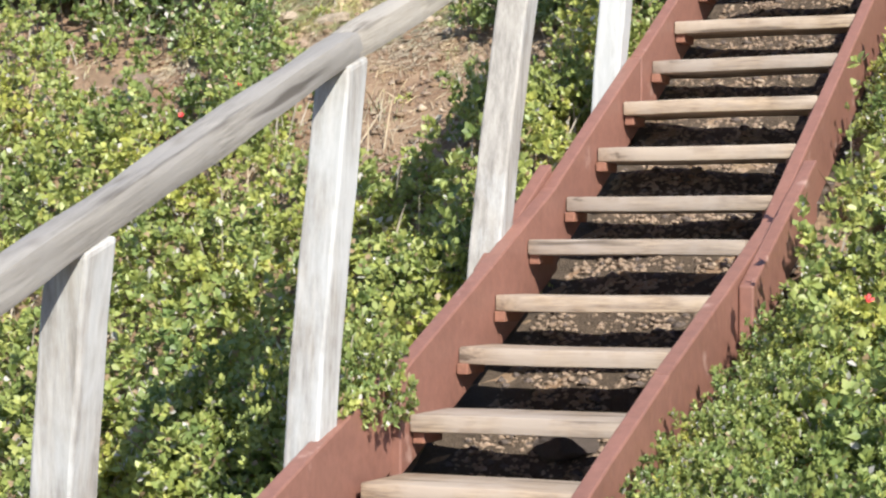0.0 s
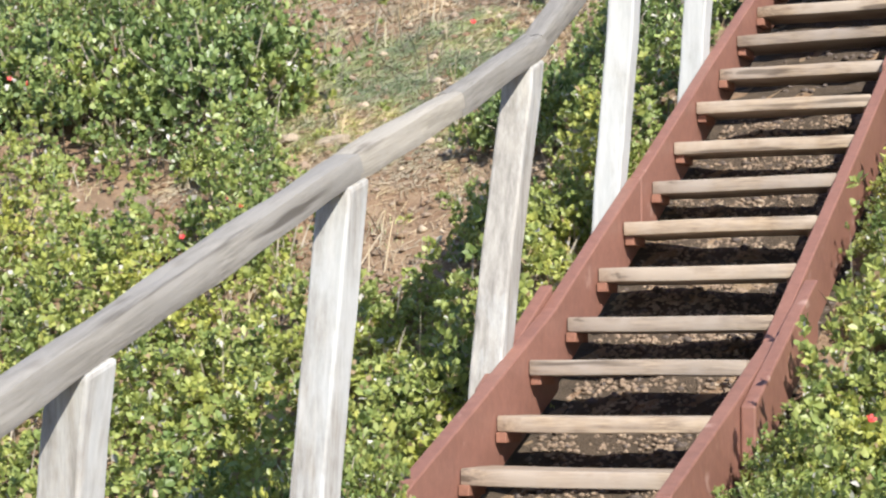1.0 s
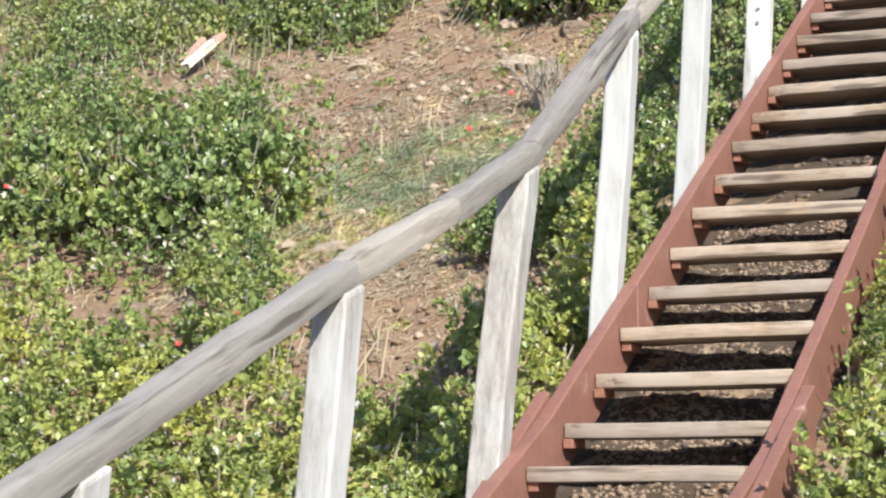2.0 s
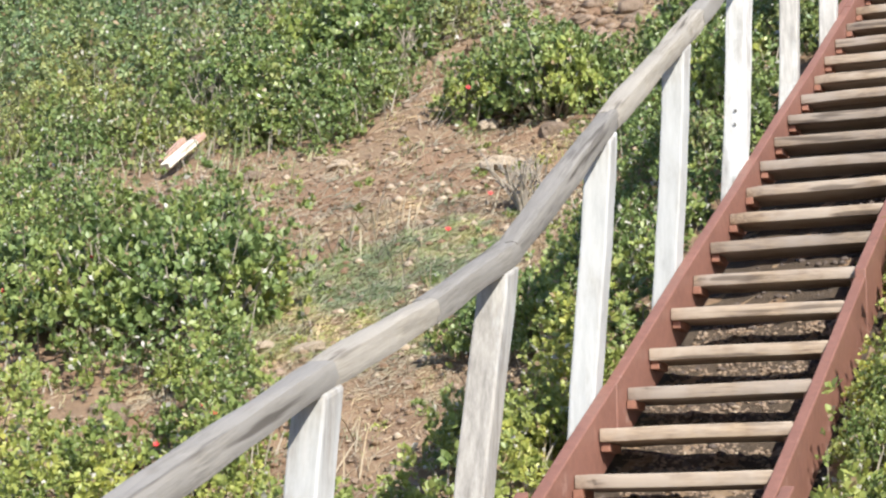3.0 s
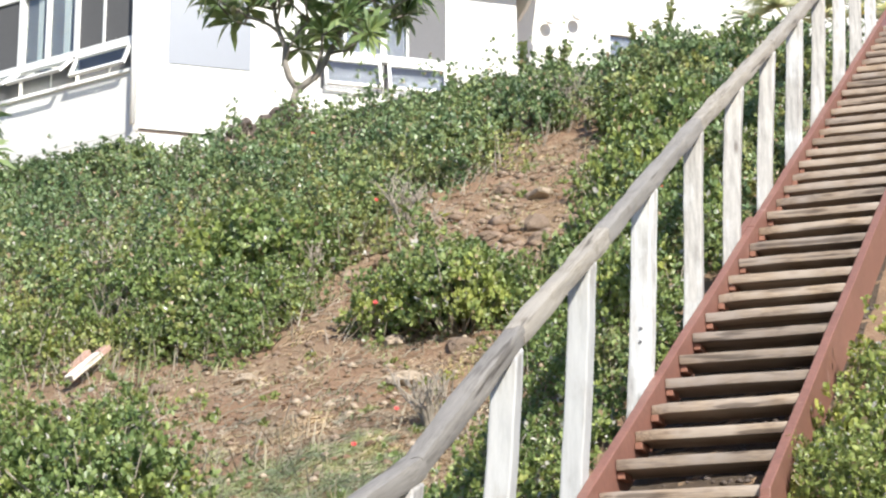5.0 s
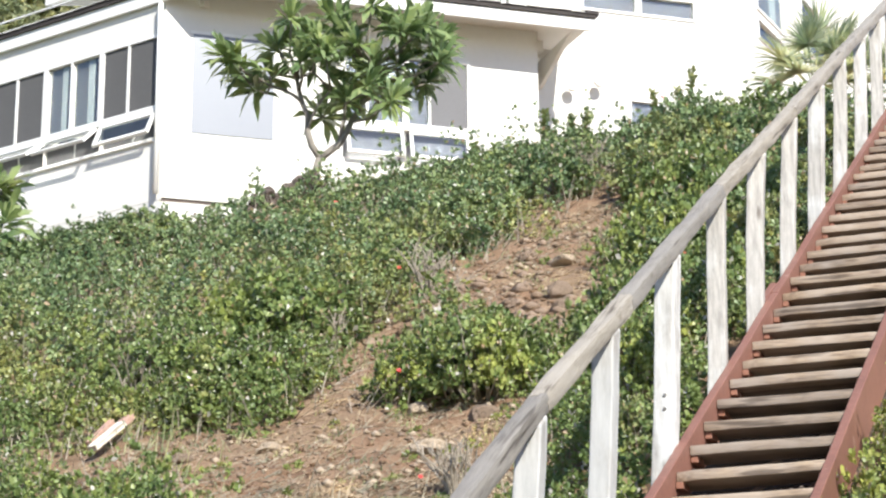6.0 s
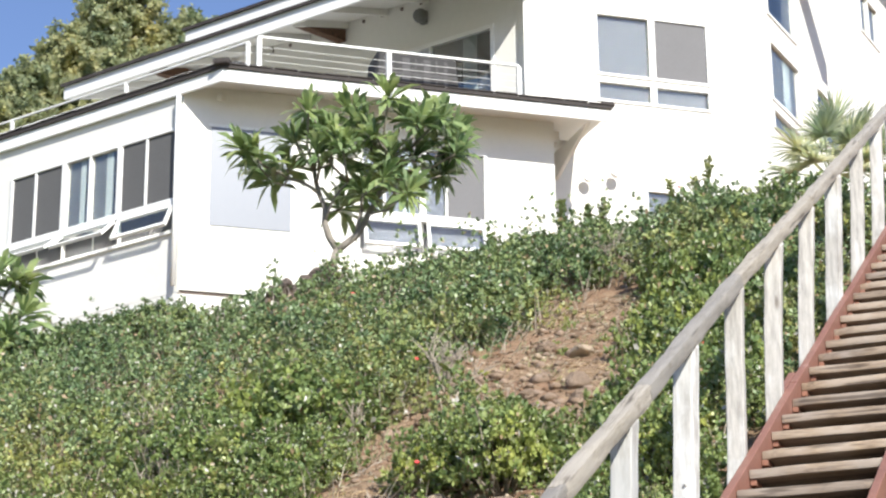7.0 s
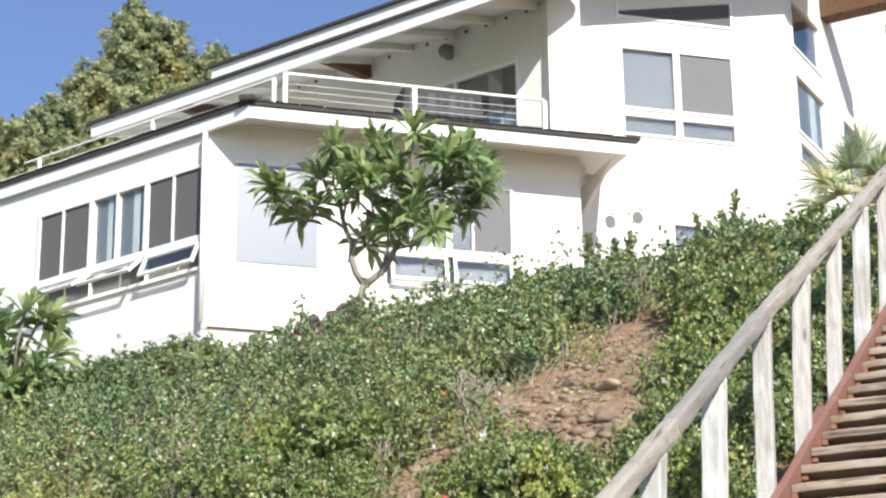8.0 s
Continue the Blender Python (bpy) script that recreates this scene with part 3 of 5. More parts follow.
def pane(parent, m, e0, e1, z0, z1, material, depth=0.06, label=""):
    return part("pane", one_box(e0, e1, depth, depth + 0.012, z0, z1, m), material, parent, label)


def window(m, e0, e1, z0, z1, bars, kinds, width=0.04, label="white-framed window"):
    """Frame set in an opening, upright bars at the places given, one pane a field."""
    lights = [e0 + width, *(x + d for x in bars for d in (-0.015, 0.015)), e1 - width]
    holes = list(zip(lights[::2], lights[1::2]))
    bm = plate(sorted({e0, e1, *lights}), [z0, z0 + width, z1 - width, z1], lambda x, z: not (z0 + width < z < z1 - width and any(a < x < b for a, b in holes)), -0.022, 0.05, m)
    win = part("window", bm, TRIM, house, label)
    edges = [e0 + width - 0.003, *bars, e1 - width + 0.003]
    for a, b, kd in zip(edges, edges[1:], kinds):
        # the darker fields paint unlit glass as a flat grey pane
        if kd in ("screen", "dark"):
            pane(win, m, a, b, z0 + width - 0.003, z1 - width + 0.003, SCREEN if kd == "screen" else DIMSCREEN, 0.006, "flat grey insect screen or painted dim glass")
        ob = pane(win, m, a, b, z0 + width - 0.003, z1 - width + 0.003, GLASS, 0.022)
        ob.visible_shadow = False
        # unseen plate added behind the pane to imitate the reflected sky's grey
        if kd in ("blind", "curtain"):
            part("blind", one_box(a + 0.004, b - 0.004, 0.052, 0.058, z0 + width, z1 - width, m), PANEBACK, win, "grey plate behind the glass, painting a pale reflection")
        if kd == "curtain":
            part("curtain", one_box(a + (b - a) * 0.52, a + (b - a) * 0.74, 0.039, 0.049, z0 + width, z1 - width, m), CURTAIN, win, "pale curtain")
    return win


def awning(m, e0, e1, z0, z1, tilt, label="propped-open awning sash"):
    """A top-hung sash swung outwards."""
    h = z1 - z0
    hinge = m @ pose((e0 + e1) / 2, -0.03, z1, -tilt)
    w = (e1 - e0) / 2
    bm = plate([-w, -w + 0.04, w - 0.04, w], [-h, -h + 0.04, -0.04, 0], lambda x, z: not (abs(x) < w - 0.04 and -h + 0.04 < z < -0.04), -0.02, 0.02, hinge)
    sash = part("awning_window", bm, TRIM, house, label)
    ob = part("pane", one_box(-w + 0.037, w - 0.037, -0.006, 0.006, -h + 0.037, -0.037, hinge), GLASS, sash)
    ob.visible_shadow = False
    stay = bmesh.new()
    tube(stay, [hinge @ Vector((w * 0.6, 0.0, -h * 0.8)), m @ Vector(((e0 + e1) / 2 + w * 0.1, 0.02, z0 + 0.04))], [0.008, 0.008], 6)
    part("stay", stay, TRIM, sash)


# side wall with three windows over three open awnings
wins = [(-3.18, -2.142), (-2.140, -1.102), (-1.10, -0.07)]
wall("wall", LF, -9.0, 0, 9.83, 12.68, [(a, b, 11.08, 12.10) for a, b in wins] + [(a, b, 10.68, 11.02) for a, b in wins])
for (a, b), kinds, tilt in zip(wins, (("dark", "dark"), ("curtain", "curtain"), ("dark", "dark")), (50, 46, 24)):
    window(LF, a, b, 11.08, 12.10, [(a + b) / 2 - 0.03], kinds)
    awning(LF, a + 0.03, b - 0.03, 10.68, 11.01, tilt)
    part("screen", one_box(a + 0.003, b - 0.003, 0.06, 0.07, 10.683, 11.017, LF), DIMSCREEN, house, "flat grey insect screen or painted dim glass")
part("sill_trim", one_box(-3.22, -0.06, -0.045, -0.002, 11.022, 11.078, LF, bevel=0.004), TRIM, house)
part("sill_trim", one_box(-3.22, -0.06, -0.04, -0.002, 10.63, 10.678, LF, bevel=0.004), TRIM, house)
# front wall
fw = [(2.38, 3.238), (3.242, 4.14)]
wall("wall", FF, 0, 5.12, 9.86, 12.68, [(a, b, 11.12, 12.12) for a, b in fw] + [(a, b, 10.62, 11.05) for a, b in fw])
window(FF, 2.38, 3.238, 11.12, 12.12, [2.71], ("blind", "curtain"))
window(FF, 3.242, 4.14, 11.12, 12.12, [3.57], ("blind", "screen"))
for a, b in fw:
    awning(FF, a + 0.04, b - 0.04, 10.64, 11.04, 14)
    part("screen", one_box(a + 0.003, b - 0.003, 0.05, 0.06, 10.623, 11.047, FF), SCREEN, house, "flat grey insect screen or painted dim glass")
part("sill_trim", one_box(2.33, 4.18, -0.045, -0.002, 11.052, 11.118, FF, bevel=0.004), TRIM, house)
part("blue_panel", one_box(0.38, 1.45, -0.010, -0.002, 10.76, 12.12, FF, bevel=0.004), PANEL, house, "pale blue translucent sheet on the wall")
part("panel_trim", one_box(0.34, 1.5, -0.014, -0.003, 12.123, 12.16, FF), TRIM, house)
part("wall", one_box(5.12 - 0.14, 5.12, 0.142, 0.798, 9.86, 12.62, FF), WHITE, house)
pipe = bmesh.new()
tube(pipe, [LF @ Vector((-0.02, -0.07, 9.9)), LF @ Vector((-0.02, -0.07, 12.5))], [0.035, 0.035], 10)
part("downpipe", pipe, TRIM, house, smooth=True)
part("skirt_board", one_box(-9, -0.9, 0.004, 0.13, 9.35, 9.829, LF), WHITE, house)
part("skirt_board", one_box(-0.899, -0.02, 0.004, 0.13, 9.35, 9.829, LF), WHITE, house)
# dark strip painting the line of shade under the front wall
part("floor_edge", one_box(0.02, 5.1, 0.02, 0.3, 9.815, 9.856, FF), LAVA, house)
part("skirt_board", one_box(0.02, 5.1, 0.012, 0.13, 9.35, 9.812, FF), WHITE, house)

# low roof: two fascias meeting at the corner, shingle edge on top, boarded soffit
cF = FF @ Vector((0.39, -0.62, 12.72))
eF = FF @ Vector((5.73, -0.62, 12.72))
dirL = (LF.to_3x3() @ Vector((1, 0, 0)))
eL = cF - dirL * 9.6
inF, inL = FF.to_3x3() @ Vector((0, 1, 0)), LF.to_3x3() @ Vector((0, 1, 0))
deep = (inF + inL).normalized()


def eave_strip(name, dz0, dz1, out, thick, material, label="", rise=0.0):
    """A strip round the eave's corner, from dz0 to dz1 at the edge, thick inwards."""
    bm = bmesh.new()
    pts = [eL, cF, eF]
    vs = []
    for p, n in zip(pts, (inL, deep * 1.12, inF)):
        o = p - n * out
        q = p + n * thick
        vs.append([bm.verts.new(o + Vector((0, 0, dz0))), bm.verts.new(o + Vector((0, 0, dz1))), bm.verts.new(q + Vector((0, 0, dz1 + rise))), bm.verts.new(q + Vector((0, 0, dz0 + rise)))])
    for a, b in zip(vs, vs[1:]):
        for k in range(4):
            bm.faces.new((a[k], a[(k + 1) % 4], b[(k + 1) % 4], b[k]))
    bm.faces.new(vs[0])
    bm.faces.new(vs[-1][::-1])
    return part(name, bm, material, house, label)


tab_mesh = mesh_of("shingle", one_box(-0.158, 0.158, -0.045, 0.30, 0, 0.014))
tab_mesh.materials.append(SHINGLE)
eave_strip("fascia", -0.20, -0.03, 0.0, 0.04, TRIM, "white fascia board")
eave_strip("roof", -0.028, 0.022, 0.03, 1.5, SHINGLE, "dark shingle roof edge", 0.12)
eave_strip("soffit", -0.075, -0.035, -0.042, 1.3, WHITE, "", 0.08)
for a, b in ((eL, cF), (cF, eF)):
    run = b - a
    n_tabs = int(run.length / 0.33)
    for k in range(n_tabs):
        tab = part("shingle", tab_mesh, None, house)
        tab.matrix_basis = Matrix.Translation(a + run * ((k + 0.5) / n_tabs) + Vector((0, 0, 0.024 + 0.004 * (k % 3)))) @ pose(0, 0, 0, 0, 0, math.degrees(math.atan2(run.y, run.x)) + 0.8 * math.sin(k * 2.1))
caps = bmesh.new()
box(caps, -0.11, 0.11, -0.09, 0.12, -0.01, 0.07, Matrix.Translation(cF + Vector((0, 0, 0.02))) @ pose(0, 0, 0, 0, 0, -12), bevel=0.02)
part("ridge_cap", caps, SHINGLE, house)
caps = bmesh.new()
box(caps, -0.14, 0.05, -0.04, 0.14, -0.02, 0.05, Matrix.Translation(eF + Vector((0, 0, 0.03))) @ pose(0, 0, 0, 0, 0, 14.5), bevel=0.015)
part("ridge_cap", caps, SHINGLE, house)
gable = bmesh.new()
prism(gable, [(-0.58, 12.50), (0.78, 12.55), (0.78, 12.15)], 0.05, FF @ pose(5.45, 0, 0, 0, 0, 90))
part("end_bracket", gable, WHITE, house)

# main wall with the stacked windows, the clerestory above
mw = [(6.08, 6.95), (6.97, 7.86)]
wall("wall", MF, 5.0, 8.75, 9.6, 17.4, [(a, b, 13.85, 14.85) for a, b in mw] + [(a, b, 13.44, 13.78) for a, b in mw] + [(6.05, 7.9, 15.30, 15.76), (6.76, 7.24, 11.4, 12.16)])
window(MF, 6.08, 6.95, 13.85, 14.85, [], ("blind",))
window(MF, 6.97, 7.86, 13.85, 14.85, [], ("screen",))
window(MF, 6.08, 6.95, 13.44, 13.78, [], ("blind",))
window(MF, 6.97, 7.86, 13.44, 13.78, [], ("blind",))
window(MF, 6.76, 7.24, 11.4, 12.16, [], ("blind",))
# flat grey pane paints the soffit's reflection in the clerestory glass
window(MF, 6.05, 7.9, 15.30, 15.76, [], ("dark",), 0.04)
fill = bmesh.new()
prism(fill, [(6.08, 15.40), (7.87, 15.73), (6.08, 15.73)], 0.12, MF @ pose(0, -0.02, 0))
part("clerestory_fill", fill, WHITE, house)
part("wall", one_box(5.0, 5.14, 0.142, 5.5, 12.5, 17.0, MF), WHITE, house)
# side of the main block
wall("wall", RF, 0.0, 16.0, 9.6, 18.6, [(0.25, 1.62, 13.86, 14.84), (0.25, 1.58, 13.40, 13.74), (0.25, 1.6, 15.25, 16.1), (2.42, 3.9, 14.0, 14.9), (5.3, 6.4, 17.0, 17.8)])
window(RF, 0.25, 1.62, 13.86, 14.84, [], ("curtain",))
window(RF, 0.25, 1.58, 13.40, 13.74, [], ("blind",))
window(RF, 0.25, 1.60, 15.25, 16.10, [], ("blind",))
window(RF, 2.42, 3.90, 14.0, 14.9, [], ("blind",))
window(RF, 5.3, 6.4, 17.0, 17.8, [5.8], ("blind", "blind"))
part("roof_beam", one_box(1.75, 2.05, -1.3, 0.0, 16.35, 16.75, RF, bevel=0.01), BEAM, house, "brown timber roof beam end")
hood = bmesh.new()
box(hood, 5.0, 9.6, -0.9, 3.0, 0, 0.22, MF @ Matrix.Translation((0, 0, 15.72 - 0.18 * 5.5)) @ Matrix(((1, 0, 0, 0), (0, 1, 0, 0), (0.18, 0, 1, 0), (0, 0, 0, 1))))
part("roof", hood, SHINGLE, house)
part("roof", one_box(0.2, 8.4, -0.5, 4.0, 18.6, 18.8, RF), SHINGLE, house)

# deck floor, back wall, sliding door and the upper roof
part("deck_floor", one_box(-9.0, 0.35, 0.35, 6.0, 12.50, 12.592, LF), WHITE, house)
part("deck_floor", one_box(0.3, 5.0, 0.1, 5.0, 12.50, 12.596, FF), WHITE, house)
wall("wall", BW, -9.0, 2.49, 12.6, 15.34, [(0.30, 2.07, 12.62, 14.52)])
part("wall", one_box(4.84, 5.33, -0.45, -0.003, 12.55, 17.0, MF), WHITE, house)
window(BW, 0.30, 2.07, 12.62, 14.52, [0.93], ("glass", "curtain"), 0.06, "white-framed sliding glass door")
UR = wall_at(-38, 2.6)


def upper_roof(m, e0, e1, z, drop, back, climb, under):
    """A shed roof that climbs from its fascia into the house."""
    sh = Matrix(((1, 0, 0, 0), (0, 1, 0, 0), (0, climb, 1, 0), (0, 0, 0, 1)))
    part("roof", one_box(e0 - 0.04, e1, -0.05, back, 0.004, 0.055, m @ Matrix.Translation((0, 0, z)) @ sh), SHINGLE, house, "dark shingle roof edge")
    part("fascia", one_box(e0, e1, 0, 0.045, z - drop, z, m), TRIM, house)
    part("fascia", one_box(e0, e0 + 0.045, 0.05, back, -drop, 0, m @ Matrix.Translation((0, 0, z)) @ sh), TRIM, house)
    part("soffit", one_box(e0 + 0.05, e1, 0.05, back, -0.06, 0.0, m @ Matrix.Translation((0, 0, z)) @ sh), WHITE, house)
    for x in np.arange(e0 + 0.6, e1, 0.75) if under else ():
        part("rafter", one_box(x, x + 0.06, 0.05, back, -0.17, -0.062, m @ Matrix.Translation((0, 0, z)) @ sh), WHITE, house)


upper_roof(UR, -5.0, 3.22, 14.83, 0.21, 1.62, 0.33, True)
upper_roof(wall_at(-38, 4.35), -4.1, 2.6, 16.17, 0.2, 3.0, 0.2, False)
part("wall", one_box(-3.9, 2.5, 0.2, 0.34, 15.0, 16.1, wall_at(-38, 4.35)), WHITE, house)
for x in (-3.6, -0.75):
    part("roof_beam", one_box(x, x + 0.14, 0.35, 1.55, 14.80, 15.02, UR @ Matrix(((1, 0, 0, 0), (0, 1, 0, 0), (0, 0.1, 1, 0), (0, 0, 0, 1)))), BEAM, house, "brown timber beam")
# dark blocks set on the wall paint the shade inside the holes
hole_mesh = mesh_of("vent_hole", one_box(-0.025, 0.025, -0.012, -0.002, -0.025, 0.025))
hole_mesh.materials.append(LAVA)
for x in np.arange(-2.1, 2.4, 0.36):
    vent = part("vent_hole", hole_mesh, None, house)
    vent.matrix_basis = BW @ pose(x, 0, 15.22)
lampb = bmesh.new()
bmesh.ops.create_uvsphere(lampb, u_segments=14, v_segments=10, radius=0.11)
lamp = part("wall_lamp", lampb, LAMPGREY, house, "round grey caged wall lamp", True)
lamp.matrix_basis = BW @ pose(0.84, -0.12, 14.95)
part("lamp_base", one_box(-0.05, 0.05, 0.06, 0.12, -0.1, 0.1), LAMPGREY, lamp)
for x in (-0.10, 0.10):
    ring = bmesh.new()
    tube(ring, [(x + 0.06 * math.sin(x * 30), -0.06, 0.02), (x, 0.0, 0.0), (x, 0.07, 0.0)], [0.085, 0.07, 0.02], 12)
    flood = part("floodlight", ring, TRIM, house, "small white twin floodlight")
    flood.matrix_basis = MF @ pose(6.06 + x, -0.12, 12.24 + x * 0.5)

# deck railing: round the corner, posts, top rail, cables
RFp, RLp = wall_at(14.5, -0.1), wall_at(-38, 0.75)
railing = part("railing", one_box(0.95, 4.60, -0.018, 0.018, 13.415, 13.447, RFp, bevel=0.004), TRIM, house, "white deck railing with thin cables")
part("top_rail", one_box(-4.4, 0.46, -0.014, 0.014, 13.422, 13.446, RLp, bevel=0.004), TRIM, railing)
for x in (0.97, 2.75, 4.60):
    part("railing_post", one_box(x - 0.03, x + 0.03, -0.03, 0.03, 12.69, 13.408, RFp), TRIM, railing)
for x in (0.44, -1.80, -4.08):
    part("railing_post", one_box(x - 0.022, x + 0.022, -0.022, 0.022, 12.69, 13.42, RLp), TRIM, railing)
for j in range(7):
    z = 12.70 + 0.098 * j
    c = bmesh.new()
    tube(c, [RFp @ Vector((1.0, 0, z)), RFp @ Vector((4.57, 0, z))], [0.0035, 0.0035], 5)
    part("cable", c, TRIM, railing)
    c = bmesh.new()
    tube(c, [RLp @ Vector((-4.35, 0, z)), RLp @ Vector((0.42, 0, z))], [0.003, 0.003], 5)
    part("cable", c, TRIM, railing)
# plain shell that closes the rooms behind the windows
part("inner_wall", one_box(-3.6, 9.0, 6.0, 6.1, 9.6, 12.4, FF), INSIDE, house)
part("inner_floor", one_box(0.2, 9.0, 0.3, 6.0, 9.72, 9.8, FF), INSIDE, house)
part("inner_ceiling", one_box(5.2, 8.5, 0.2, 5.0, 16.2, 16.3, MF), INSIDE, house)
part("inner_floor", one_box(5.2, 8.5, 0.2, 5.0, 12.9, 13.0, MF), INSIDE, house)
part("inner_wall", one_box(5.2, 9.5, 5.0, 5.1, 9.8, 16.2, MF), INSIDE, house)
part("inner_floor", one_box(-8.8, -0.2, 0.2, 3.8, 9.74, 9.796, LF), INSIDE, house)
part("inner_wall", one_box(-8.8, 0.0, 3.8, 3.9, 9.8, 12.5, LF), INSIDE, house)
part("inner_wall", one_box(0.2, 7.8, 3.0, 3.1, 9.8, 18.5, RF), INSIDE, house)
part("inner_wall", one_box(-2.0, 3.0, 2.4, 2.5, 12.6, 15.3, BW), INSIDE, house)

# covered furniture on the deck
def covered_table(name, e, off, length, depth, height, label):
    t = root(name, Matrix.Translation(A0) @ wall_at(14.5, off) @ pose(e, 0, 12.60), label, "patio furniture")
    bm = bmesh.new()
    box(bm, 0, length, 0, depth, 0, height, bevel=0.05)
    for v in bm.verts:
        f = v.co.z / height
        v.co.x += (length / 2 - v.co.x) * 0.16 * f
        v.co.z += 0.03 * math.sin(v.co.x * 8) * f
    part("cover", bm, PLAID, t, "dark plaid fabric cover", True)
    for f, w in ((0.13, 0.04), (0.22, 0.02), (0.33, 0.11), (0.47, 0.02), (0.56, 0.10), (0.69, 0.03), (0.78, 0.05)):
        part("stripe", one_box(length * f, length * f + w, -0.004, 0.0, 0.06, height - 0.1), PLAID2, t)
    for f in (0.25, 0.45, 0.66):
        part("stripe", one_box(length * 0.08 * f + 0.03, length * (1 - 0.08 * f) - 0.03, -0.006, -0.0045, height * f, height * f + 0.035), PLAID2, t)
    return t


covered_table("covered_grill", 2.6, 0.25, 1.32, 0.6, 1.02, "barbecue grill under a dark plaid cover on the deck")
covered_table("covered_chair", 0.75, 0.9, 0.6, 0.5, 0.9, "patio chair under a dark cover on the deck")


# ---- plants ----
def place(r, s, dz=0.0):
    return STAIR @ Vector((r, s, float(ground_z(np.array(r), np.array(s))) + dz))


def shrub_parts(seed, radius, height, sprigs, leaf, material, leaves=8, twigs=26, **shape):
    """Lumpy mound of leafy sprigs over bare twigs; returns the two meshes."""
    rng = np.random.default_rng(seed)
    u = unit(rng.normal(size=(sprigs, 3)))
    u[:, 2] = np.abs(u[:, 2]) * 0.95 + 0.02
    lump = 1 + 0.20 * np.sin(u[:, 0] * 5 + seed) * np.cos(u[:, 1] * 6 - seed) + 0.14 * np.sin(u[:, 0] * 13 + u[:, 2] * 9 + seed * 2)
    deep = 1 - 0.38 * rng.random(sprigs) ** 1.6
    pos = u * (lump * deep)[:, None] * np.array([radius, radius, height])
    out = unit(pos / np.array([radius ** 2, radius ** 2, height ** 2]) + np.array([0.15, -0.4, 0.8]) + rng.normal(0, 0.45, (sprigs, 3)))
    lm = leaf_mesh("leaves", pos, out, leaf * rng.uniform(0.8, 1.2, sprigs), material, rng, leaves=leaves, **shape)
    bm = bmesh.new()
    for i in rng.choice(sprigs, twigs, replace=False):
        p = Vector(pos[i]) * 1.04
        a = Vector((p.x * 0.12, p.y * 0.12, -0.08))
        mid = a.lerp(p, 0.55) + Vector(rng.normal(0, 0.04, 3)) * radius
        tube(bm, [a, mid, p], [0.010, 0.006, 0.003], 4)
    return lm, mesh_of("branchwork", bm)


kinds = {}


def shrub(kind, r, s, scale, squash, label, group="", dz=-0.04):
    lm, tm = kinds[kind]
    ob = root("shrub", Matrix.Translation(place(r, s, dz)) @ pose(0, 0, 0, 0, 0, (r * 977 + s * 353) % 360), label, "shrub", group)
    ob.scale = (scale, scale, scale * squash)
    part("foliage", lm, None, ob)
    part("branchwork", tm, TWIG, ob)
    return ob


ROUND = dict(slim=0.30, widest=0.62, spread=(15, 80), stem=0.55)
SHOOT = dict(plain_leaf=True, slim=0.40, stem=2.0, spread=(30, 80))
kinds["near"] = shrub_parts(3, 0.5, 0.42, 1000, 0.039, COVER, **ROUND)
kinds["near_b"] = shrub_parts(5, 0.5, 0.42, 1000, 0.039, COVER, **ROUND)
kinds["dark"] = shrub_parts(8, 0.5, 0.42, 950, 0.041, DARKLEAF, twigs=70, **ROUND)
kinds["dark_b"] = shrub_parts(11, 0.5, 0.42, 950, 0.041, DARKLEAF, twigs=70, **ROUND)
kinds["far"] = shrub_parts(14, 0.5, 0.45, 820, 0.050, DARKLEAF, **ROUND)
kinds["hedge"] = shrub_parts(17, 0.5, 0.5, 820, 0.050, HEDGELEAF, **ROUND)
kinds["hedge_b"] = shrub_parts(19, 0.5, 0.5, 820, 0.050, HEDGELEAF, **ROUND)
kinds["hedge_y"] = shrub_parts(23, 0.5, 0.5, 820, 0.050, OLIVELEAF, **ROUND)

GREEN = "low leathery-leaved green shrub on the slope"
for kind, r, s, sc, sq in (
        ("near_b", 1.02, -1.15, 0.5, 1.8), ("near", 1.12, -1.75, 0.6, 1.7), ("near_b", 1.1, -1.5, 0.55, 1.9), ("near", 1.2, -0.85, 0.5, 1.4), ("near_b", 1.33, -0.2, 0.5, 1.0), ("near", 1.36, 0.15, 0.45, 0.8), ("near_b", 1.0, 3.0, 0.5, 1.6), ("near", 1.27, -0.6, 0.45, 1.0), ("near", 1.38, 0.75, 0.45, 0.8), ("near_b", 1.40, 1.75, 0.45, 0.9), ("near", 1.5, 0.9, 0.9, 1.1), ("near_b", -0.62, -0.55, 0.7, 1.2), ("near", -0.45, 0.35, 0.7, 1.1), ("near_b", -0.95, -0.7, 0.9, 1.0),
        ("near", 1.25, -1.7, 0.95, 1.15), ("near_b", 1.5, -0.9, 1.0, 1.2), ("near", 1.46, -0.35, 0.7, 1.0), ("near_b", 1.9, -0.2, 1.0, 1.2),
        ("near", 1.50, 1.3, 0.6, 1.0), ("near_b", 1.52, 2.0, 0.65, 1.1), ("near", 1.7, 1.6, 1.0, 1.2), ("near_b", 1.25, 2.8, 0.7, 1.4),
        ("near", 1.0, 3.25, 0.55, 1.3), ("near_b", 1.35, 3.7, 0.9, 1.4), ("near", 2.0, 2.8, 1.0, 1.4), ("near_b", 1.45, 0.2, 0.6, 1.0)):
    shrub(kind, r, s, sc, sq, "dense small-leaved shrub with bright green leaves beside the stairs", "shrubs beside the stairs")
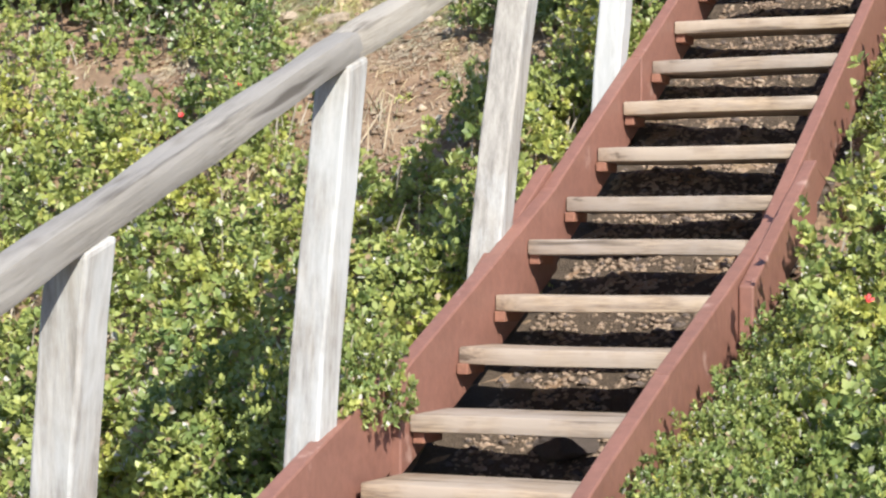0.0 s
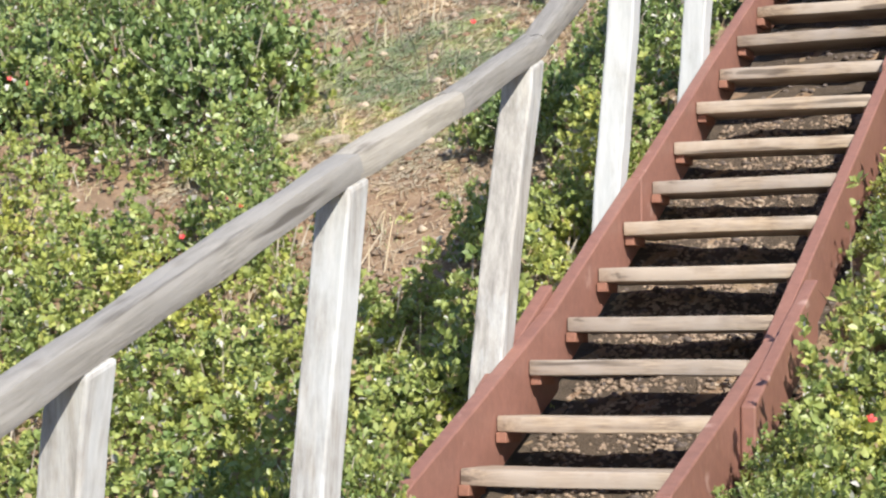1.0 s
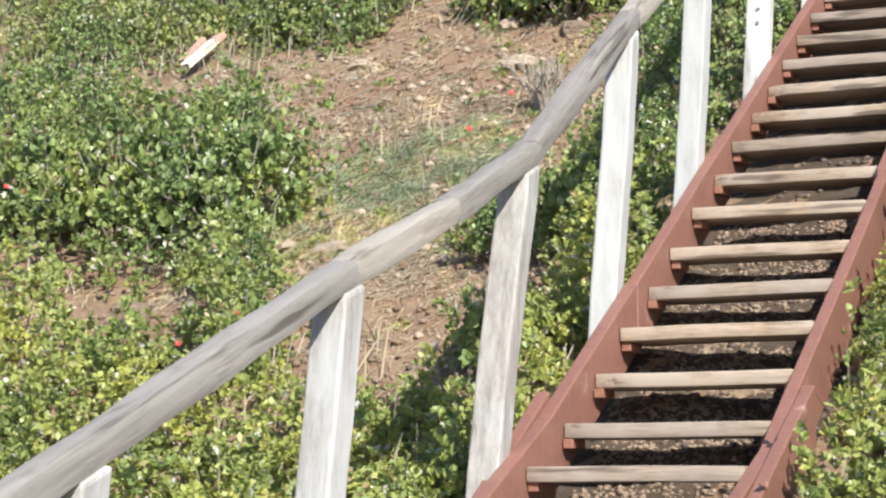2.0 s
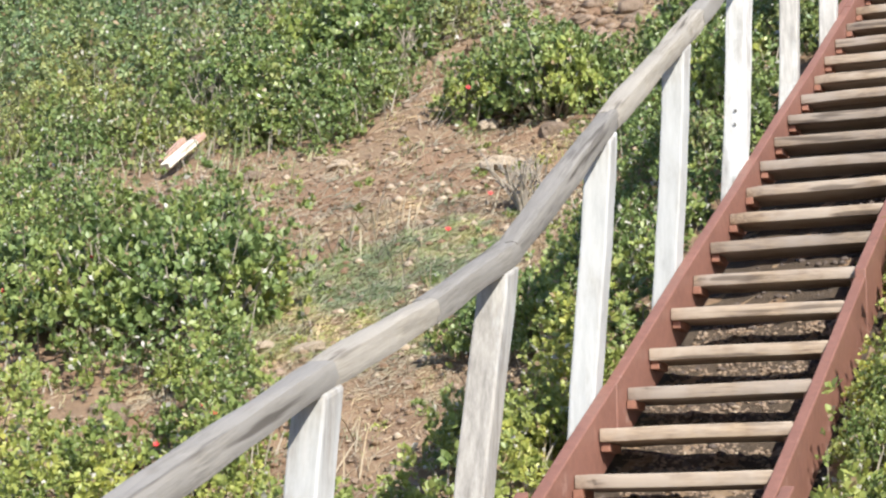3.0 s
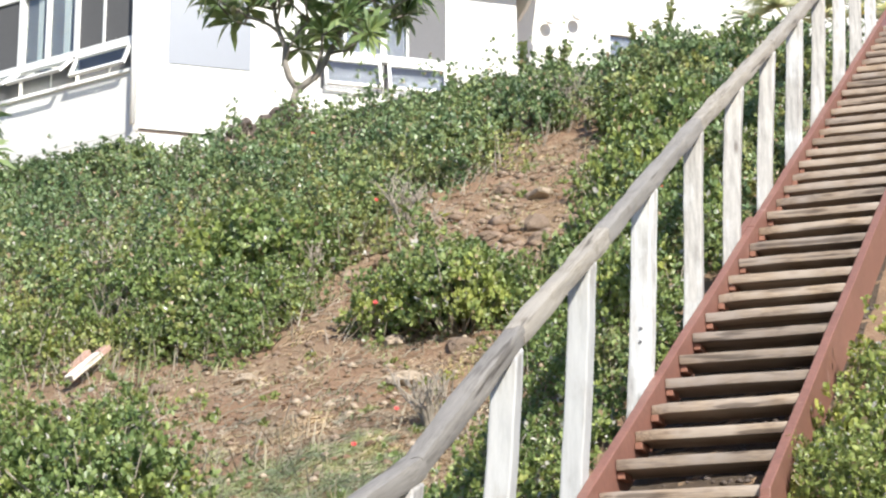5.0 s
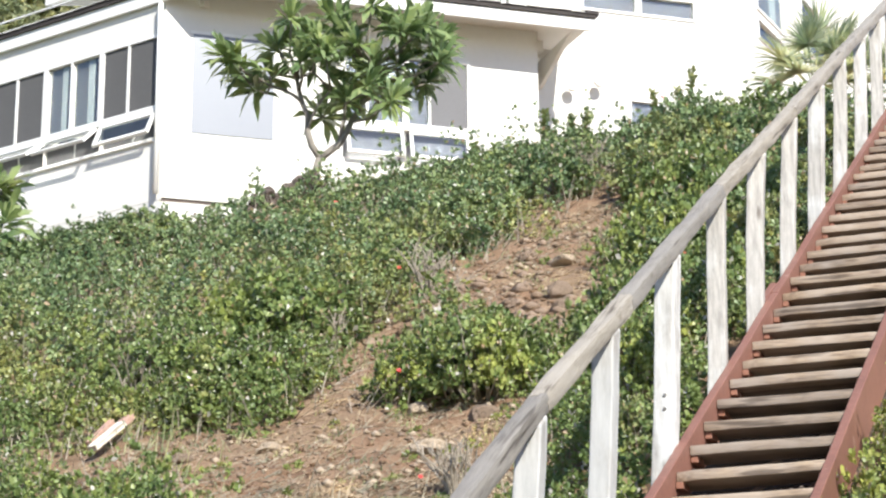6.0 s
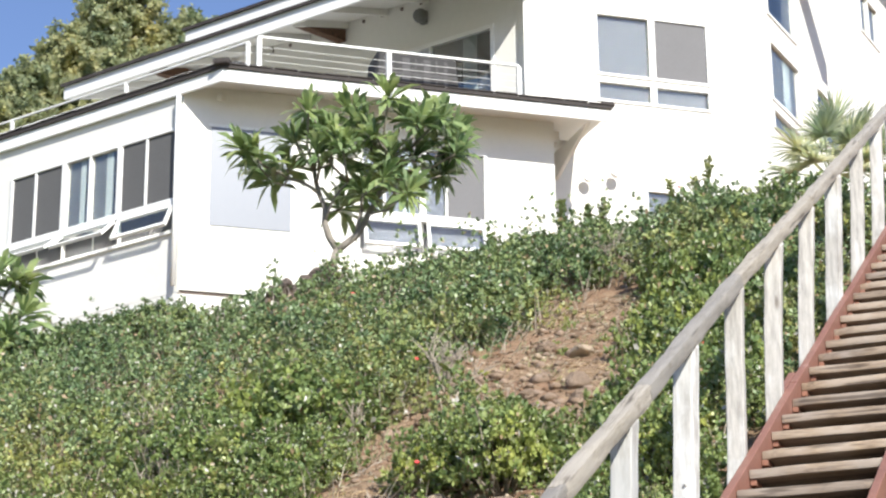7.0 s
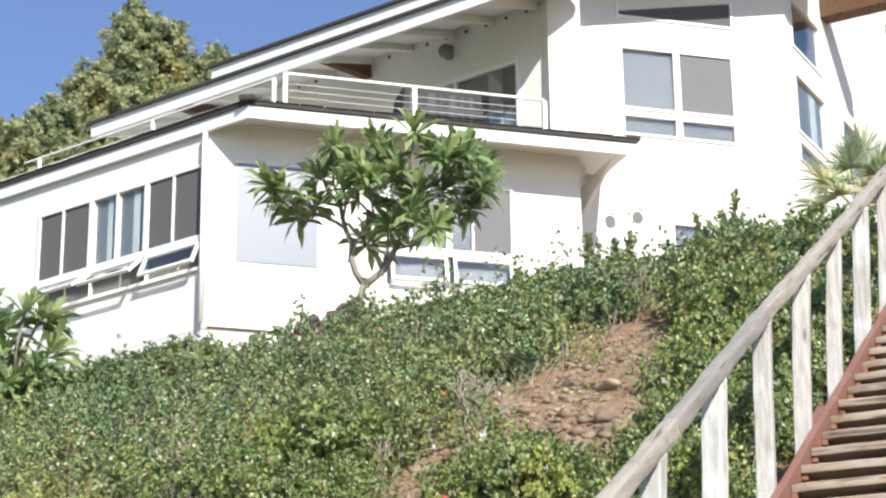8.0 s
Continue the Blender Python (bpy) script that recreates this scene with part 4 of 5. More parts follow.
shrub("near_b", -0.16, -1.22, 0.46, 1.5, "dense small-leaved shrub leaning over the red-brown stringer", "shrubs beside the stairs", 0.46)
# thicket pressed against the outer face of the stringer
for kind, r, s, sc, sq, dz in (
        ("near", 1.06, -2.0, 0.46, 1.3, 0.32), ("near_b", 1.02, -1.75, 0.42, 1.3, 0.36), ("near", 1.05, -1.45, 0.44, 1.2, 0.34), ("near_b", 1.06, -1.15, 0.42, 1.2, 0.28), ("near", 1.08, -0.85, 0.42, 1.2, 0.22),
        ("near_b", 1.10, -0.5, 0.42, 1.2, 0.16), ("near", 1.12, -0.1, 0.40, 1.1, 0.05), ("near_b", 1.22, 0.35, 0.42, 1.1, 0.02), ("near", 1.12, 0.8, 0.36, 1.1, 0.06), ("near_b", 1.10, 1.2, 0.40, 1.3, 0.10),
        ("near", 1.10, 1.65, 0.40, 1.3, 0.08), ("near_b", 1.12, 2.1, 0.42, 1.3, 0.06), ("near", 1.4, -1.6, 0.6, 1.3, 0.28), ("near_b", 1.5, -1.1, 0.6, 1.2, 0.20), ("near", 1.6, -0.5, 0.55, 1.2, 0.12)):
    shrub(kind, r, s, sc, sq, "dense small-leaved shrub crowding against the red-brown stringer", "shrubs beside the stairs", dz)
shrub("near", -0.42, -0.75, 0.6, 1.5, "dense small-leaved shrub leaning over the red-brown stringer", "shrubs beside the stairs", 0.12)
for kind, r, s, sc, sq in (
        ("dark", -2.95, 3.25, 1.15, 1.25), ("dark_b", -3.6, 3.35, 1.25, 1.2), ("dark", -4.2, 3.5, 1.2, 1.1), ("dark_b", -3.35, 3.9, 1.1, 1.2),
        ("dark_b", -2.5, 2.55, 0.62, 1.1), ("dark", -2.05, 6.65, 1.05, 1.35), ("dark_b", -2.5, 6.75, 0.85, 1.3), ("dark_b", -3.95, 7.0, 1.0, 1.2),
        ("dark", -4.45, 7.2, 1.0, 1.1), ("dark_b", -4.8, 7.3, 1.1, 1.2), ("dark", -4.15, 6.6, 0.6, 1.0), ("far", -4.3, 8.2, 1.3, 1.1),
        ("dark", -0.95, 2.75, 0.75, 1.3), ("dark_b", -0.75, 3.6, 0.7, 1.4), ("dark", -0.85, 4.2, 0.6, 1.2), ("near", -0.6, 1.6, 0.7, 1.2),
        ("dark_b", -0.85, 6.3, 0.9, 1.5), ("dark", -1.1, 7.2, 1.0, 1.5), ("far", -0.9, 8.3, 1.0, 1.5), ("far", -1.2, 9.3, 1.1, 1.4),
        ("far", -0.9, 10.3, 1.1, 1.4), ("far", -1.5, 10.9, 1.2, 1.3), ("hedge_y", -0.55, 5.0, 0.6, 1.3), ("dark", -1.25, 5.9, 0.6, 1.2),
        ("hedge_y", -0.45, 7.6, 0.6, 1.3), ("hedge_y", -0.6, 9.6, 0.7, 1.3)):
    shrub(kind, r, s, sc, sq, GREEN, "shrubs on the slope")
for kind, r, s, sc, sq in (
        ("dark_b", -4.50, 6.75, 0.75, 1.1), ("dark", -4.15, 6.55, 0.7, 1.1), ("dark_b", -3.85, 6.85, 0.75, 1.15), ("dark", -3.78, 7.2, 0.62, 1.2), ("dark_b", -4.05, 7.8, 0.65, 1.2), ("dark", -4.2, 8.4, 0.7, 1.2),
        ("dark_b", -4.2, 8.9, 0.8, 1.2), ("dark", -4.0, 9.7, 0.8, 1.1), ("dark", -1.75, 6.75, 0.7, 1.2), ("dark_b", -2.5, 7.05, 0.7, 1.2), ("dark", -2.35, 7.25, 0.8, 1.2),
        ("hedge_y", -4.1, 10.8, 0.9, 1.1), ("hedge", -3.9, 11.9, 1.0, 1.1), ("hedge_b", -3.5, 13.0, 1.0, 1.2), ("hedge_y", -1.75, 12.6, 1.0, 1.3), ("hedge_b", -2.2, 13.3, 1.1, 1.4), ("far", -1.6, 9.9, 0.9, 1.3)):
    shrub(kind, r, s, sc, sq, "dense shrub overhanging the edge of the bare soil", "shrubs on the slope")
hr = random.Random(12)
for i in range(34):
    r = -10.6 + i * 0.29
    s = float(crest(r)) - 0.35 + 0.2 * hr.random()
    if -7.7 < r < -6.0:
        continue
    shrub(("hedge", "hedge_b")[i % 2], r, s, hr.uniform(0.6, 0.8), hr.uniform(0.75, 0.95) if r < -6 else hr.uniform(0.6, 0.85), "dark green hedge plant below the white house", "hedge below the house", 0.06 if r < -6 else -0.02)
for i in range(9):
    r = -3.7 + i * 0.32
    s = float(crest(r)) - 0.35 - 0.25 * hr.random()
    shrub(("hedge_y", "hedge", "far")[i % 3], r, s, hr.uniform(0.8, 1.0) * (0.72 if r < -2.9 else 1), hr.uniform(0.8, 1.1), "tall leafy bush by the house wall", "bushes by the house")
for i in range(14):
    r, s = hr.uniform(-2.4, -0.7), hr.uniform(11.4, 14.4)
    shrub(("hedge_y", "far", "hedge_b")[i % 3], r, s, hr.uniform(0.9, 1.3), hr.uniform(0.9, 1.2), "tall leafy bush beside the upper stairs", "bushes by the upper stairs")


def free_of_stairs(r, s):
    return (r < -0.2) | (r > 0.92)


def scatter(rng, n, r0, r1, s0, s1):
    return rng.uniform(r0, r1, n), rng.uniform(s0, s1, n)


def cover_field(name, seed, count, area, leaf, material, height, label, leaves=8, keep=None, **shape):
    """A continuous low mat of leafy sprigs with an uneven top, off the bare patches."""
    rng = np.random.default_rng(seed)
    r, s = scatter(rng, count, *area)
    ok = free_of_stairs(r, s) & (bareness(r, s) < rng.normal(-0.02 if area[3] < 3 else -0.3, 0.14, count))
    if keep is not None:
        ok &= keep(r, s)
    r, s = r[ok], s[ok]
    n = len(r)
    tall = height * (0.85 + 0.6 * lumps(r, s, 1.35, 4.0) + 0.95 * lumps(r, s, 3.0, 2.2) + 0.45 * lumps(r, s, 6.1, 1.1))
    tall = np.maximum(tall, 0.05) * np.clip(0.35 - bareness(r, s), 0.3, 1)
    tall *= np.where(r < -5.9, np.clip((crest(r) + 0.3 - s) / 1.3, 0.5, 1), 1)
    tall = np.where((r < -5.9) & (s > crest(r) - 1.3), np.minimum(tall, 0.40), tall)
    z = ground_z(r, s) + tall * (1 - 0.75 * rng.random(n) ** 1.8)
    out = np.array([0.2, -0.7, 1.0]) + rng.normal(0, 0.5, (n, 3))
    ob = new(name, leaf_mesh(name, np.stack([r, s, z], -1), out, leaf * rng.uniform(0.75, 1.25, n), material, rng, leaves=leaves, **shape))
    ob.matrix_basis = STAIR
    return tagged(ob, label, "ground cover", kind="stuff")


cover_field("ground_cover", 1, 11000, (-3.8, -0.2, -2.6, 2.6), 0.038, COVER, 0.36, "bright green small-leaved ground cover on the lower slope", keep=lambda r, s: lumps(r, s, 3.3, 6.0) > -0.62, **ROUND)
cover_field("ground_cover", 2, 7500, (1.07, 2.7, -2.4, 4.5), 0.038, COVER, 0.44, "bright green ground cover along the stairs", keep=lambda r, s: lumps(r, s, 3.3, 2.0) > -0.8, **ROUND)
cover_field("ground_cover", 7, 3200, (0.93, 1.14, -2.4, 4.8), 0.028, COVER, 0.15, "low green ground cover against the stringer", **ROUND)
cover_field("ground_cover", 3, 9000, (-6.0, -0.2, 2.6, 8.0), 0.040, DARKLEAF, 0.34, "green ground cover on the middle slope", keep=lambda r, s: (lumps(r, s, 1.3, 3.0) > -0.5) & (np.hypot((r + 4.7) / 0.34, (s - 6.05) / 0.55) > 1), **ROUND)
cover_field("ground_cover", 4, 15000, (-10.6, -0.2, 7.6, 15.2), 0.048, HEDGELEAF, 0.42, "dense green ground cover below the house", keep=lambda r, s: (s < crest(r) - 0.05) & (lumps(r, s, 2.3, 2.0) > -0.52) & (np.hypot((r + 7.0) / 0.5, (s - 13.85) / 0.42) > 1), **ROUND)
cover_field("ground_cover", 5, 6500, (-8.0, -3.0, 6.4, 10.5), 0.038, OLIVELEAF, 0.30, "yellow-green ground cover on the upper slope", keep=lambda r, s: lumps(r, s, 0.8, 7.0) > 0.0, **ROUND)
cover_field("ground_cover", 6, 6000, (0.92, 3.2, 4.5, 9.0), 0.034, COVER, 0.3, "ground cover above the lower stairs", keep=lambda r, s: r > 1.5, **SHOOT)


def mound_field(name, seed, count, area, radius, height, sprigs, leaf, material, label, keep=None, leaves=7, clear=-0.5):
    """Low cushions of leafy sprigs set close together, with dark gaps between them."""
    rng = np.random.default_rng(seed)
    r, s = scatter(rng, count, *area)
    ok = free_of_stairs(r, s) & (bareness(r, s) < clear)
    if keep is not None:
        ok &= keep(r, s)
    r, s = r[ok], s[ok]
    pos, out = [], []
    for cr, cs in zip(r, s):
        a, h = rng.uniform(*radius), rng.uniform(*height)
        n = int(sprigs * (a / radius[1]) ** 1.6) + 12
        u = unit(rng.normal(size=(n, 3)))
        u[:, 2] = np.abs(u[:, 2])
        ph = rng.uniform(0, 6.28, 2)
        lump = 1 + 0.22 * np.sin(u[:, 0] * 6 + ph[0]) * np.cos(u[:, 1] * 6 + ph[1]) + 0.12 * np.sin(u[:, 2] * 11 + u[:, 0] * 9 + ph[1])
        p = u * (lump * (1 - 0.3 * rng.random(n) ** 2.2))[:, None] * np.array([a, a, h])
        p[:, 0] += cr
        p[:, 1] += cs
        near = ~free_of_stairs(p[:, 0], p[:, 1])
        p[near, 0] = np.where(p[near, 0] < 0.3, -0.22, 0.94)
        p[:, 2] += ground_z(p[:, 0], p[:, 1]) - 0.02
        pos.append(p)
        out.append(u + np.array([0, -0.1, 0.55]) + rng.normal(0, 0.4, (n, 3)))
    pos, out = np.concatenate(pos), np.concatenate(out)
    ob = new(name, leaf_mesh(name, pos, out, leaf * rng.uniform(0.75, 1.25, len(pos)), material, rng, leaves=leaves, **ROUND))
    ob.matrix_basis = STAIR
    return tagged(ob, label, "ground cover", kind="stuff")


def below_crest(r, s):
    return (s < crest(r) - 0.1) & (np.hypot((r + 7.0) / 0.5, (s - 13.85) / 0.42) > 1)


def olive_band(r, s):
    return lumps(r, s, 0.7, 7.0) + 0.16 * (r + 5.5) - 0.30 * (s - 10.3) > 0


BOARD_GAP = lambda r, s: np.hypot((r + 4.7) / 0.5, (s - 5.95) / 0.6) > 1
mound_field("ground_cover", 61, 260, (-3.8, -0.25, -2.6, 2.5), (0.13, 0.25), (0.16, 0.32), 66, 0.038, COVER, "cushions of bright olive-green leaves on the lower slope", clear=-0.3)
mound_field("ground_cover", 62, 120, (1.05, 2.4, -2.3, 4.5), (0.13, 0.24), (0.18, 0.34), 64, 0.038, COVER, "cushions of bright green leaves beside the stairs", leaves=8)
mound_field("ground_cover", 63, 170, (-6.4, -0.3, 2.6, 8.0), (0.18, 0.34), (0.20, 0.40), 100, 0.041, DARKLEAF, "cushions of green leaves on the middle slope", BOARD_GAP)
mound_field("ground_cover", 64, 430, (-10.8, -0.4, 7.6, 15.2), (0.20, 0.42), (0.24, 0.50), 115, 0.052, HEDGELEAF, "cushions of dark green leaves below the house", lambda r, s: below_crest(r, s) & ~olive_band(r, s))
mound_field("ground_cover", 65, 430, (-10.8, -0.4, 6.4, 15.2), (0.18, 0.38), (0.24, 0.52), 110, 0.047, OLIVELEAF, "cushions of olive-green leaves on the upper slope", lambda r, s: below_crest(r, s) & olive_band(r, s))


def weeds(r, s):
    return (bareness(r, s) > 0.05) & (lumps(r, s, 1.7, 5.0) > -0.1)


mound_field("weeds", 66, 330, (-5.0, -0.6, 1.2, 12.0), (0.03, 0.075), (0.03, 0.08), 16, 0.026, COVER, "small green weeds sprouting from the bare soil", weeds, clear=9.0)


def blades(name, seed, count, area, length, material, label, lying, keep):
    rng = np.random.default_rng(seed)
    r, s = scatter(rng, count, *area)
    ok = free_of_stairs(r, s) & keep(r, s)
    r, s = r[ok], s[ok]
    n = len(r)
    way = rng.normal(0, 1, (n, 3)) * (1, 1, 0.15) if lying else rng.normal(0, 0.4, (n, 3)) + np.array([0, 0, 1.0])
    way = unit(way)
    if lying:
        way[:, 2] += way[:, 1] * SLOPE
    ln = length * rng.uniform(0.4, 1.3, n)
    pos = np.stack([r, s, ground_z(r, s) + (0.012 if lying else -0.01)], -1)
    ob = new(name, blade_mesh(name, pos, way, ln, np.full(n, 0.0018 if lying else 0.0033) * (1 + 0.09 * s), material))
    ob.matrix_basis = STAIR
    return tagged(ob, label, "grass", kind="stuff")


def on_bare(r, s):
    return bareness(r, s) > 0.0


def grassy(r, s):
    return (((r + 2.1) / 0.8) ** 2 + ((s - 3.55) / 0.85) ** 2 < 1) & (lumps(r, s, 5.0, 1.0) > -0.5) | (lumps(r, s, 2.6, 5.0) > 0.34) & (bareness(r, s) > -0.25)


blades("dry_grass", 21, 32000, (-5.2, -0.3, 1.0, 12.5), 0.13, STRAW, "dry straw lying on the bare soil", True, lambda r, s: on_bare(r, s) & (lumps(r, s, 3.0, 2.0) > -0.3))
blades("grass", 22, 60000, (-5.5, -0.3, 1.0, 12.5), 0.055, GRASS, "thin green grass on the bare patches", False, grassy)
blades("grass", 25, 30000, (-2.95, -1.3, 2.5, 4.6), 0.075, GRASS, "short yellow-green grass on the open patch", True, grassy)
blades("dry_grass", 26, 12000, (-3.0, -1.2, 2.3, 5.0), 0.09, STRAW, "pale dry grass on the open patch", True, lambda r, s: bareness(r, s) > -0.1)
blades("dry_grass", 27, 1500, (-4.8, -1.4, 4.4, 6.6), 0.17, STRAW, "dry stalks lying across the bare soil", True, lambda r, s: bareness(r, s) > -0.2)
blades("tall_grass", 23, 3500, (-4.2, -0.25, -1.5, 4.6), 0.30, STRAW, "long dry grass stems among the shrubs", False, lambda r, s: lumps(r, s, 1.9, 8.0) > 0.25)
blades("tall_grass", 24, 3000, (-8.0, -3.5, 5.0, 9.0), 0.30, GRASS, "long green grass among the shrubs", False, lambda r, s: lumps(r, s, 1.5, 3.0) > 0.1)


def twig_field(name, seed, count, area, length, label):
    rng = np.random.default_rng(seed)
    r, s = scatter(rng, count, *area)
    ok = free_of_stairs(r, s) & (bareness(r, s) < 0.1)
    r, s = r[ok], s[ok]
    n = len(r)
    way = unit(rng.normal(0, 0.7, (n, 3)) + np.array([0, 0, 0.8]))
    pos = np.stack([r, s, ground_z(r, s)], -1)
    ob = new(name, blade_mesh(name, pos, way, length * rng.uniform(0.5, 1.2, n), np.full(n, 0.0048), TWIG))
    ob.matrix_basis = STAIR
    return tagged(ob, label, "twigs", kind="stuff")


def dry_bush(seed, r, s, size, label):
    """A dead bush: a fan of bare forking grey stems."""
    rng = random.Random(seed)
    ob = root("dry_bush", Matrix.Translation(place(r, s, -0.02)), label, "bush", "dry bushes")
    stem, twig = bmesh.new(), bmesh.new()
    for k in range(16):
        w = Vector((rng.gauss(0, 0.45), rng.gauss(0, 0.45), 1)).normalized() * size * rng.uniform(0.6, 1.1)
        tube(stem, [(w.x * 0.1, w.y * 0.1, 0), w * 0.5 + Vector((rng.gauss(0, 0.03), 0, 0)), w], [0.009, 0.006, 0.003], 5)
        for q in range(5):
            a = w * rng.uniform(0.4, 0.9)
            b = a + Vector((rng.gauss(0, 0.5), rng.gauss(0, 0.5), 0.7)).normalized() * size * rng.uniform(0.2, 0.45)
            tube(twig, [a, (a + b) / 2 + Vector((0, 0, 0.02)), b], [0.005, 0.004, 0.002], 4)
    part("branchwork", stem, TWIG, ob)
    part("brush", twig, TWIG, ob)
    return ob


for i, (r, s, size) in enumerate(((-3.45, 9.3, 0.5), (-3.5, 13.0, 0.55), (-3.9, 8.0, 0.42), (-1.55, 4.6, 0.4), (-5.6, 8.0, 0.5), (-3.1, 13.4, 0.5), (-4.9, 6.9, 0.45))):
    dry_bush(i, r, s, size, "dead grey bush of bare twigs among the shrubs")


def shoot(seed, r, s, tall):
    """A long upright shoot standing out of the hedge, leaves in tiers."""
    rng = np.random.default_rng(seed)
    ob = root("hedge_shoot", Matrix.Translation(place(r, s)), "tall leafy shoot rising above the hedge by the white wall", "plant", "shoots above the hedge")
    bm = bmesh.new()
    bend = Vector(rng.normal(0, 0.05, 3))
    line = [Vector((0, 0, 0)), Vector((bend.x, bend.y, tall * 0.5)), Vector((bend.x * 1.6, bend.y, tall))]
    tube(bm, line, [0.010, 0.008, 0.004], 5)
    part("stem", bm, TWIG, ob)
    f = np.linspace(0.45, 1.0, 9)
    pos = np.array([line[1].lerp(line[2], (k - 0.45) / 0.55) for k in f])
    ax = np.tile(np.array([0, 0, 1.0]), (9, 1)) + rng.normal(0, 0.25, (9, 3))
    part("leaves", leaf_mesh("leaves", pos, ax, np.full(9, 0.075), OLIVELEAF, rng, leaves=9, slim=0.34, widest=0.6, spread=(35, 85)), None, ob)


for i, (r, s, tall) in enumerate(((-4.12, 15.0, 0.62), (-3.62, 14.95, 0.58), (-2.92, 15.35, 0.62), (-2.62, 15.3, 0.80), (-2.55, 15.25, 0.62), (-3.75, 15.05, 0.5), (-4.9, 14.6, 0.45))):
    shoot(i, r, s, tall)
twig_field("dry_twigs", 31, 7000, (-4.5, 2.6, -2.5, 4.5), 0.30, "bare grey twigs inside the ground cover")
twig_field("dry_twigs", 32, 11000, (-9.0, -0.4, 4.5, 14.5), 0.42, "bare grey twigs inside the upper ground cover")


# ---- stones ----
def stone_mesh(seed, rough=0.22):
    rng = random.Random(seed)
    bm = bmesh.new()
    bmesh.ops.create_icosphere(bm, subdivisions=3, radius=1)
    off = Vector((rng.uniform(-9, 9), rng.uniform(-9, 9), rng.uniform(-9, 9)))
    for v in bm.verts:
        d = 1 + rough * 1.6 * noise.noise(v.co * 1.1 + off) + rough * 0.6 * noise.noise(v.co * 3.1 + off)
        v.co *= d
        v.co.z = max(v.co.z, -0.55)
        for ax in range(3):
            v.co[ax] = math.copysign(min(abs(v.co[ax]), 0.82 + 0.08 * noise.noise(v.co * 2 + off)), v.co[ax])
    return mesh_of("stone", bm)


stones = [stone_mesh(s) for s in range(6)]
for i, me in enumerate(stones):
    me.materials.append((ROCK, PALEROCK, ROCK, PALEROCK, LAVA, LAVA)[i])
for kind, r, s, sx, sy, sz, label in (
        (0, -2.87, 2.12, 0.12, 0.10, 0.10, "rounded brown stone half buried in the slope"), (2, -2.85, 1.92, 0.05, 0.05, 0.035, "small brown stone on the soil"),
        (1, -2.45, 6.39, 0.08, 0.07, 0.07, "pale stone on the bare soil"), (3, -2.05, 5.5, 0.14, 0.10, 0.07, "pale pinkish stone slab on the bare soil"),
        (2, -2.19, 9.01, 0.12, 0.09, 0.11, "brown boulder on the bare soil"), (1, -2.48, 10.10, 0.17, 0.12, 0.05, "flat pale stone on the slope"),
        (0, -2.05, 8.6, 0.10, 0.12, 0.08, "brown stone on the bare soil"), (3, -2.1, 2.8, 0.12, 0.06, 0.04, "flat tan stone on the soil"),
        (1, -2.71, 3.93, 0.08, 0.05, 0.035, "pale stone in the grass"), (3, -3.27, 5.72, 0.10, 0.08, 0.05, "pale stone on the bare soil"),
        (0, -1.9, 6.2, 0.12, 0.09, 0.08, "brown stone under the shrub"), (2, -3.2, 9.2, 0.12, 0.10, 0.07, "brown stone on the slope"),
        (0, -2.9, 10.4, 0.10, 0.09, 0.06, "brown stone on the slope"), (2, -2.6, 8.9, 0.14, 0.09, 0.06, "brown stone on the slope"),
        (3, -1.7, 4.9, 0.07, 0.05, 0.04, "pale stone on the bare soil"), (0, -3.8, 5.5, 0.09, 0.07, 0.05, "brown stone on the bare soil"),
        (1, -2.4, 2.9, 0.07, 0.05, 0.04, "pale stone on the soil"), (2, -1.75, 2.75, 0.10, 0.07, 0.05, "brown stone on the soil"),
        (4, 0.25, -1.05, 0.13, 0.10, 0.09, "grey stone under the stairs"), (4, 0.55, -0.95, 0.11, 0.10, 0.08, "grey stone under the stairs"),
        (5, 0.35, -0.55, 0.12, 0.09, 0.09, "dark stone under the stairs"), (3, 0.2, -1.5, 0.11, 0.08, 0.07, "pale stone under the stairs")):
    ob = part("rock", stones[kind], None)
    ob.matrix_basis = Matrix.Translation(place(r, s, sz * 0.25)) @ pose(0, 0, 0, 20, rnd.uniform(-10, 10), rnd.uniform(0, 360)) @ Matrix.Diagonal((sx, sy, sz, 1))
    tagged(ob, label, "rock", "rocks on the slope")
for i in range(11):
    r, s = -7.35 + 0.075 * i, 13.9 + 0.12 * (i % 3) + 0.03 * i
    ob = part("rock", stones[4 + i % 2], None)
    k = 0.11 + 0.05 * ((i * 7) % 5) / 5
    ob.matrix_basis = Matrix.Translation(place(r, s, 0.12 + 0.08 * (i % 2))) @ pose(0, 0, 0, 10, i * 13, i * 47) @ Matrix.Diagonal((k, k * 0.8, k * 0.7, 1))
    tagged(ob, "dark lava rock piled round the foot of the tree", "rock", "rocks round the tree")


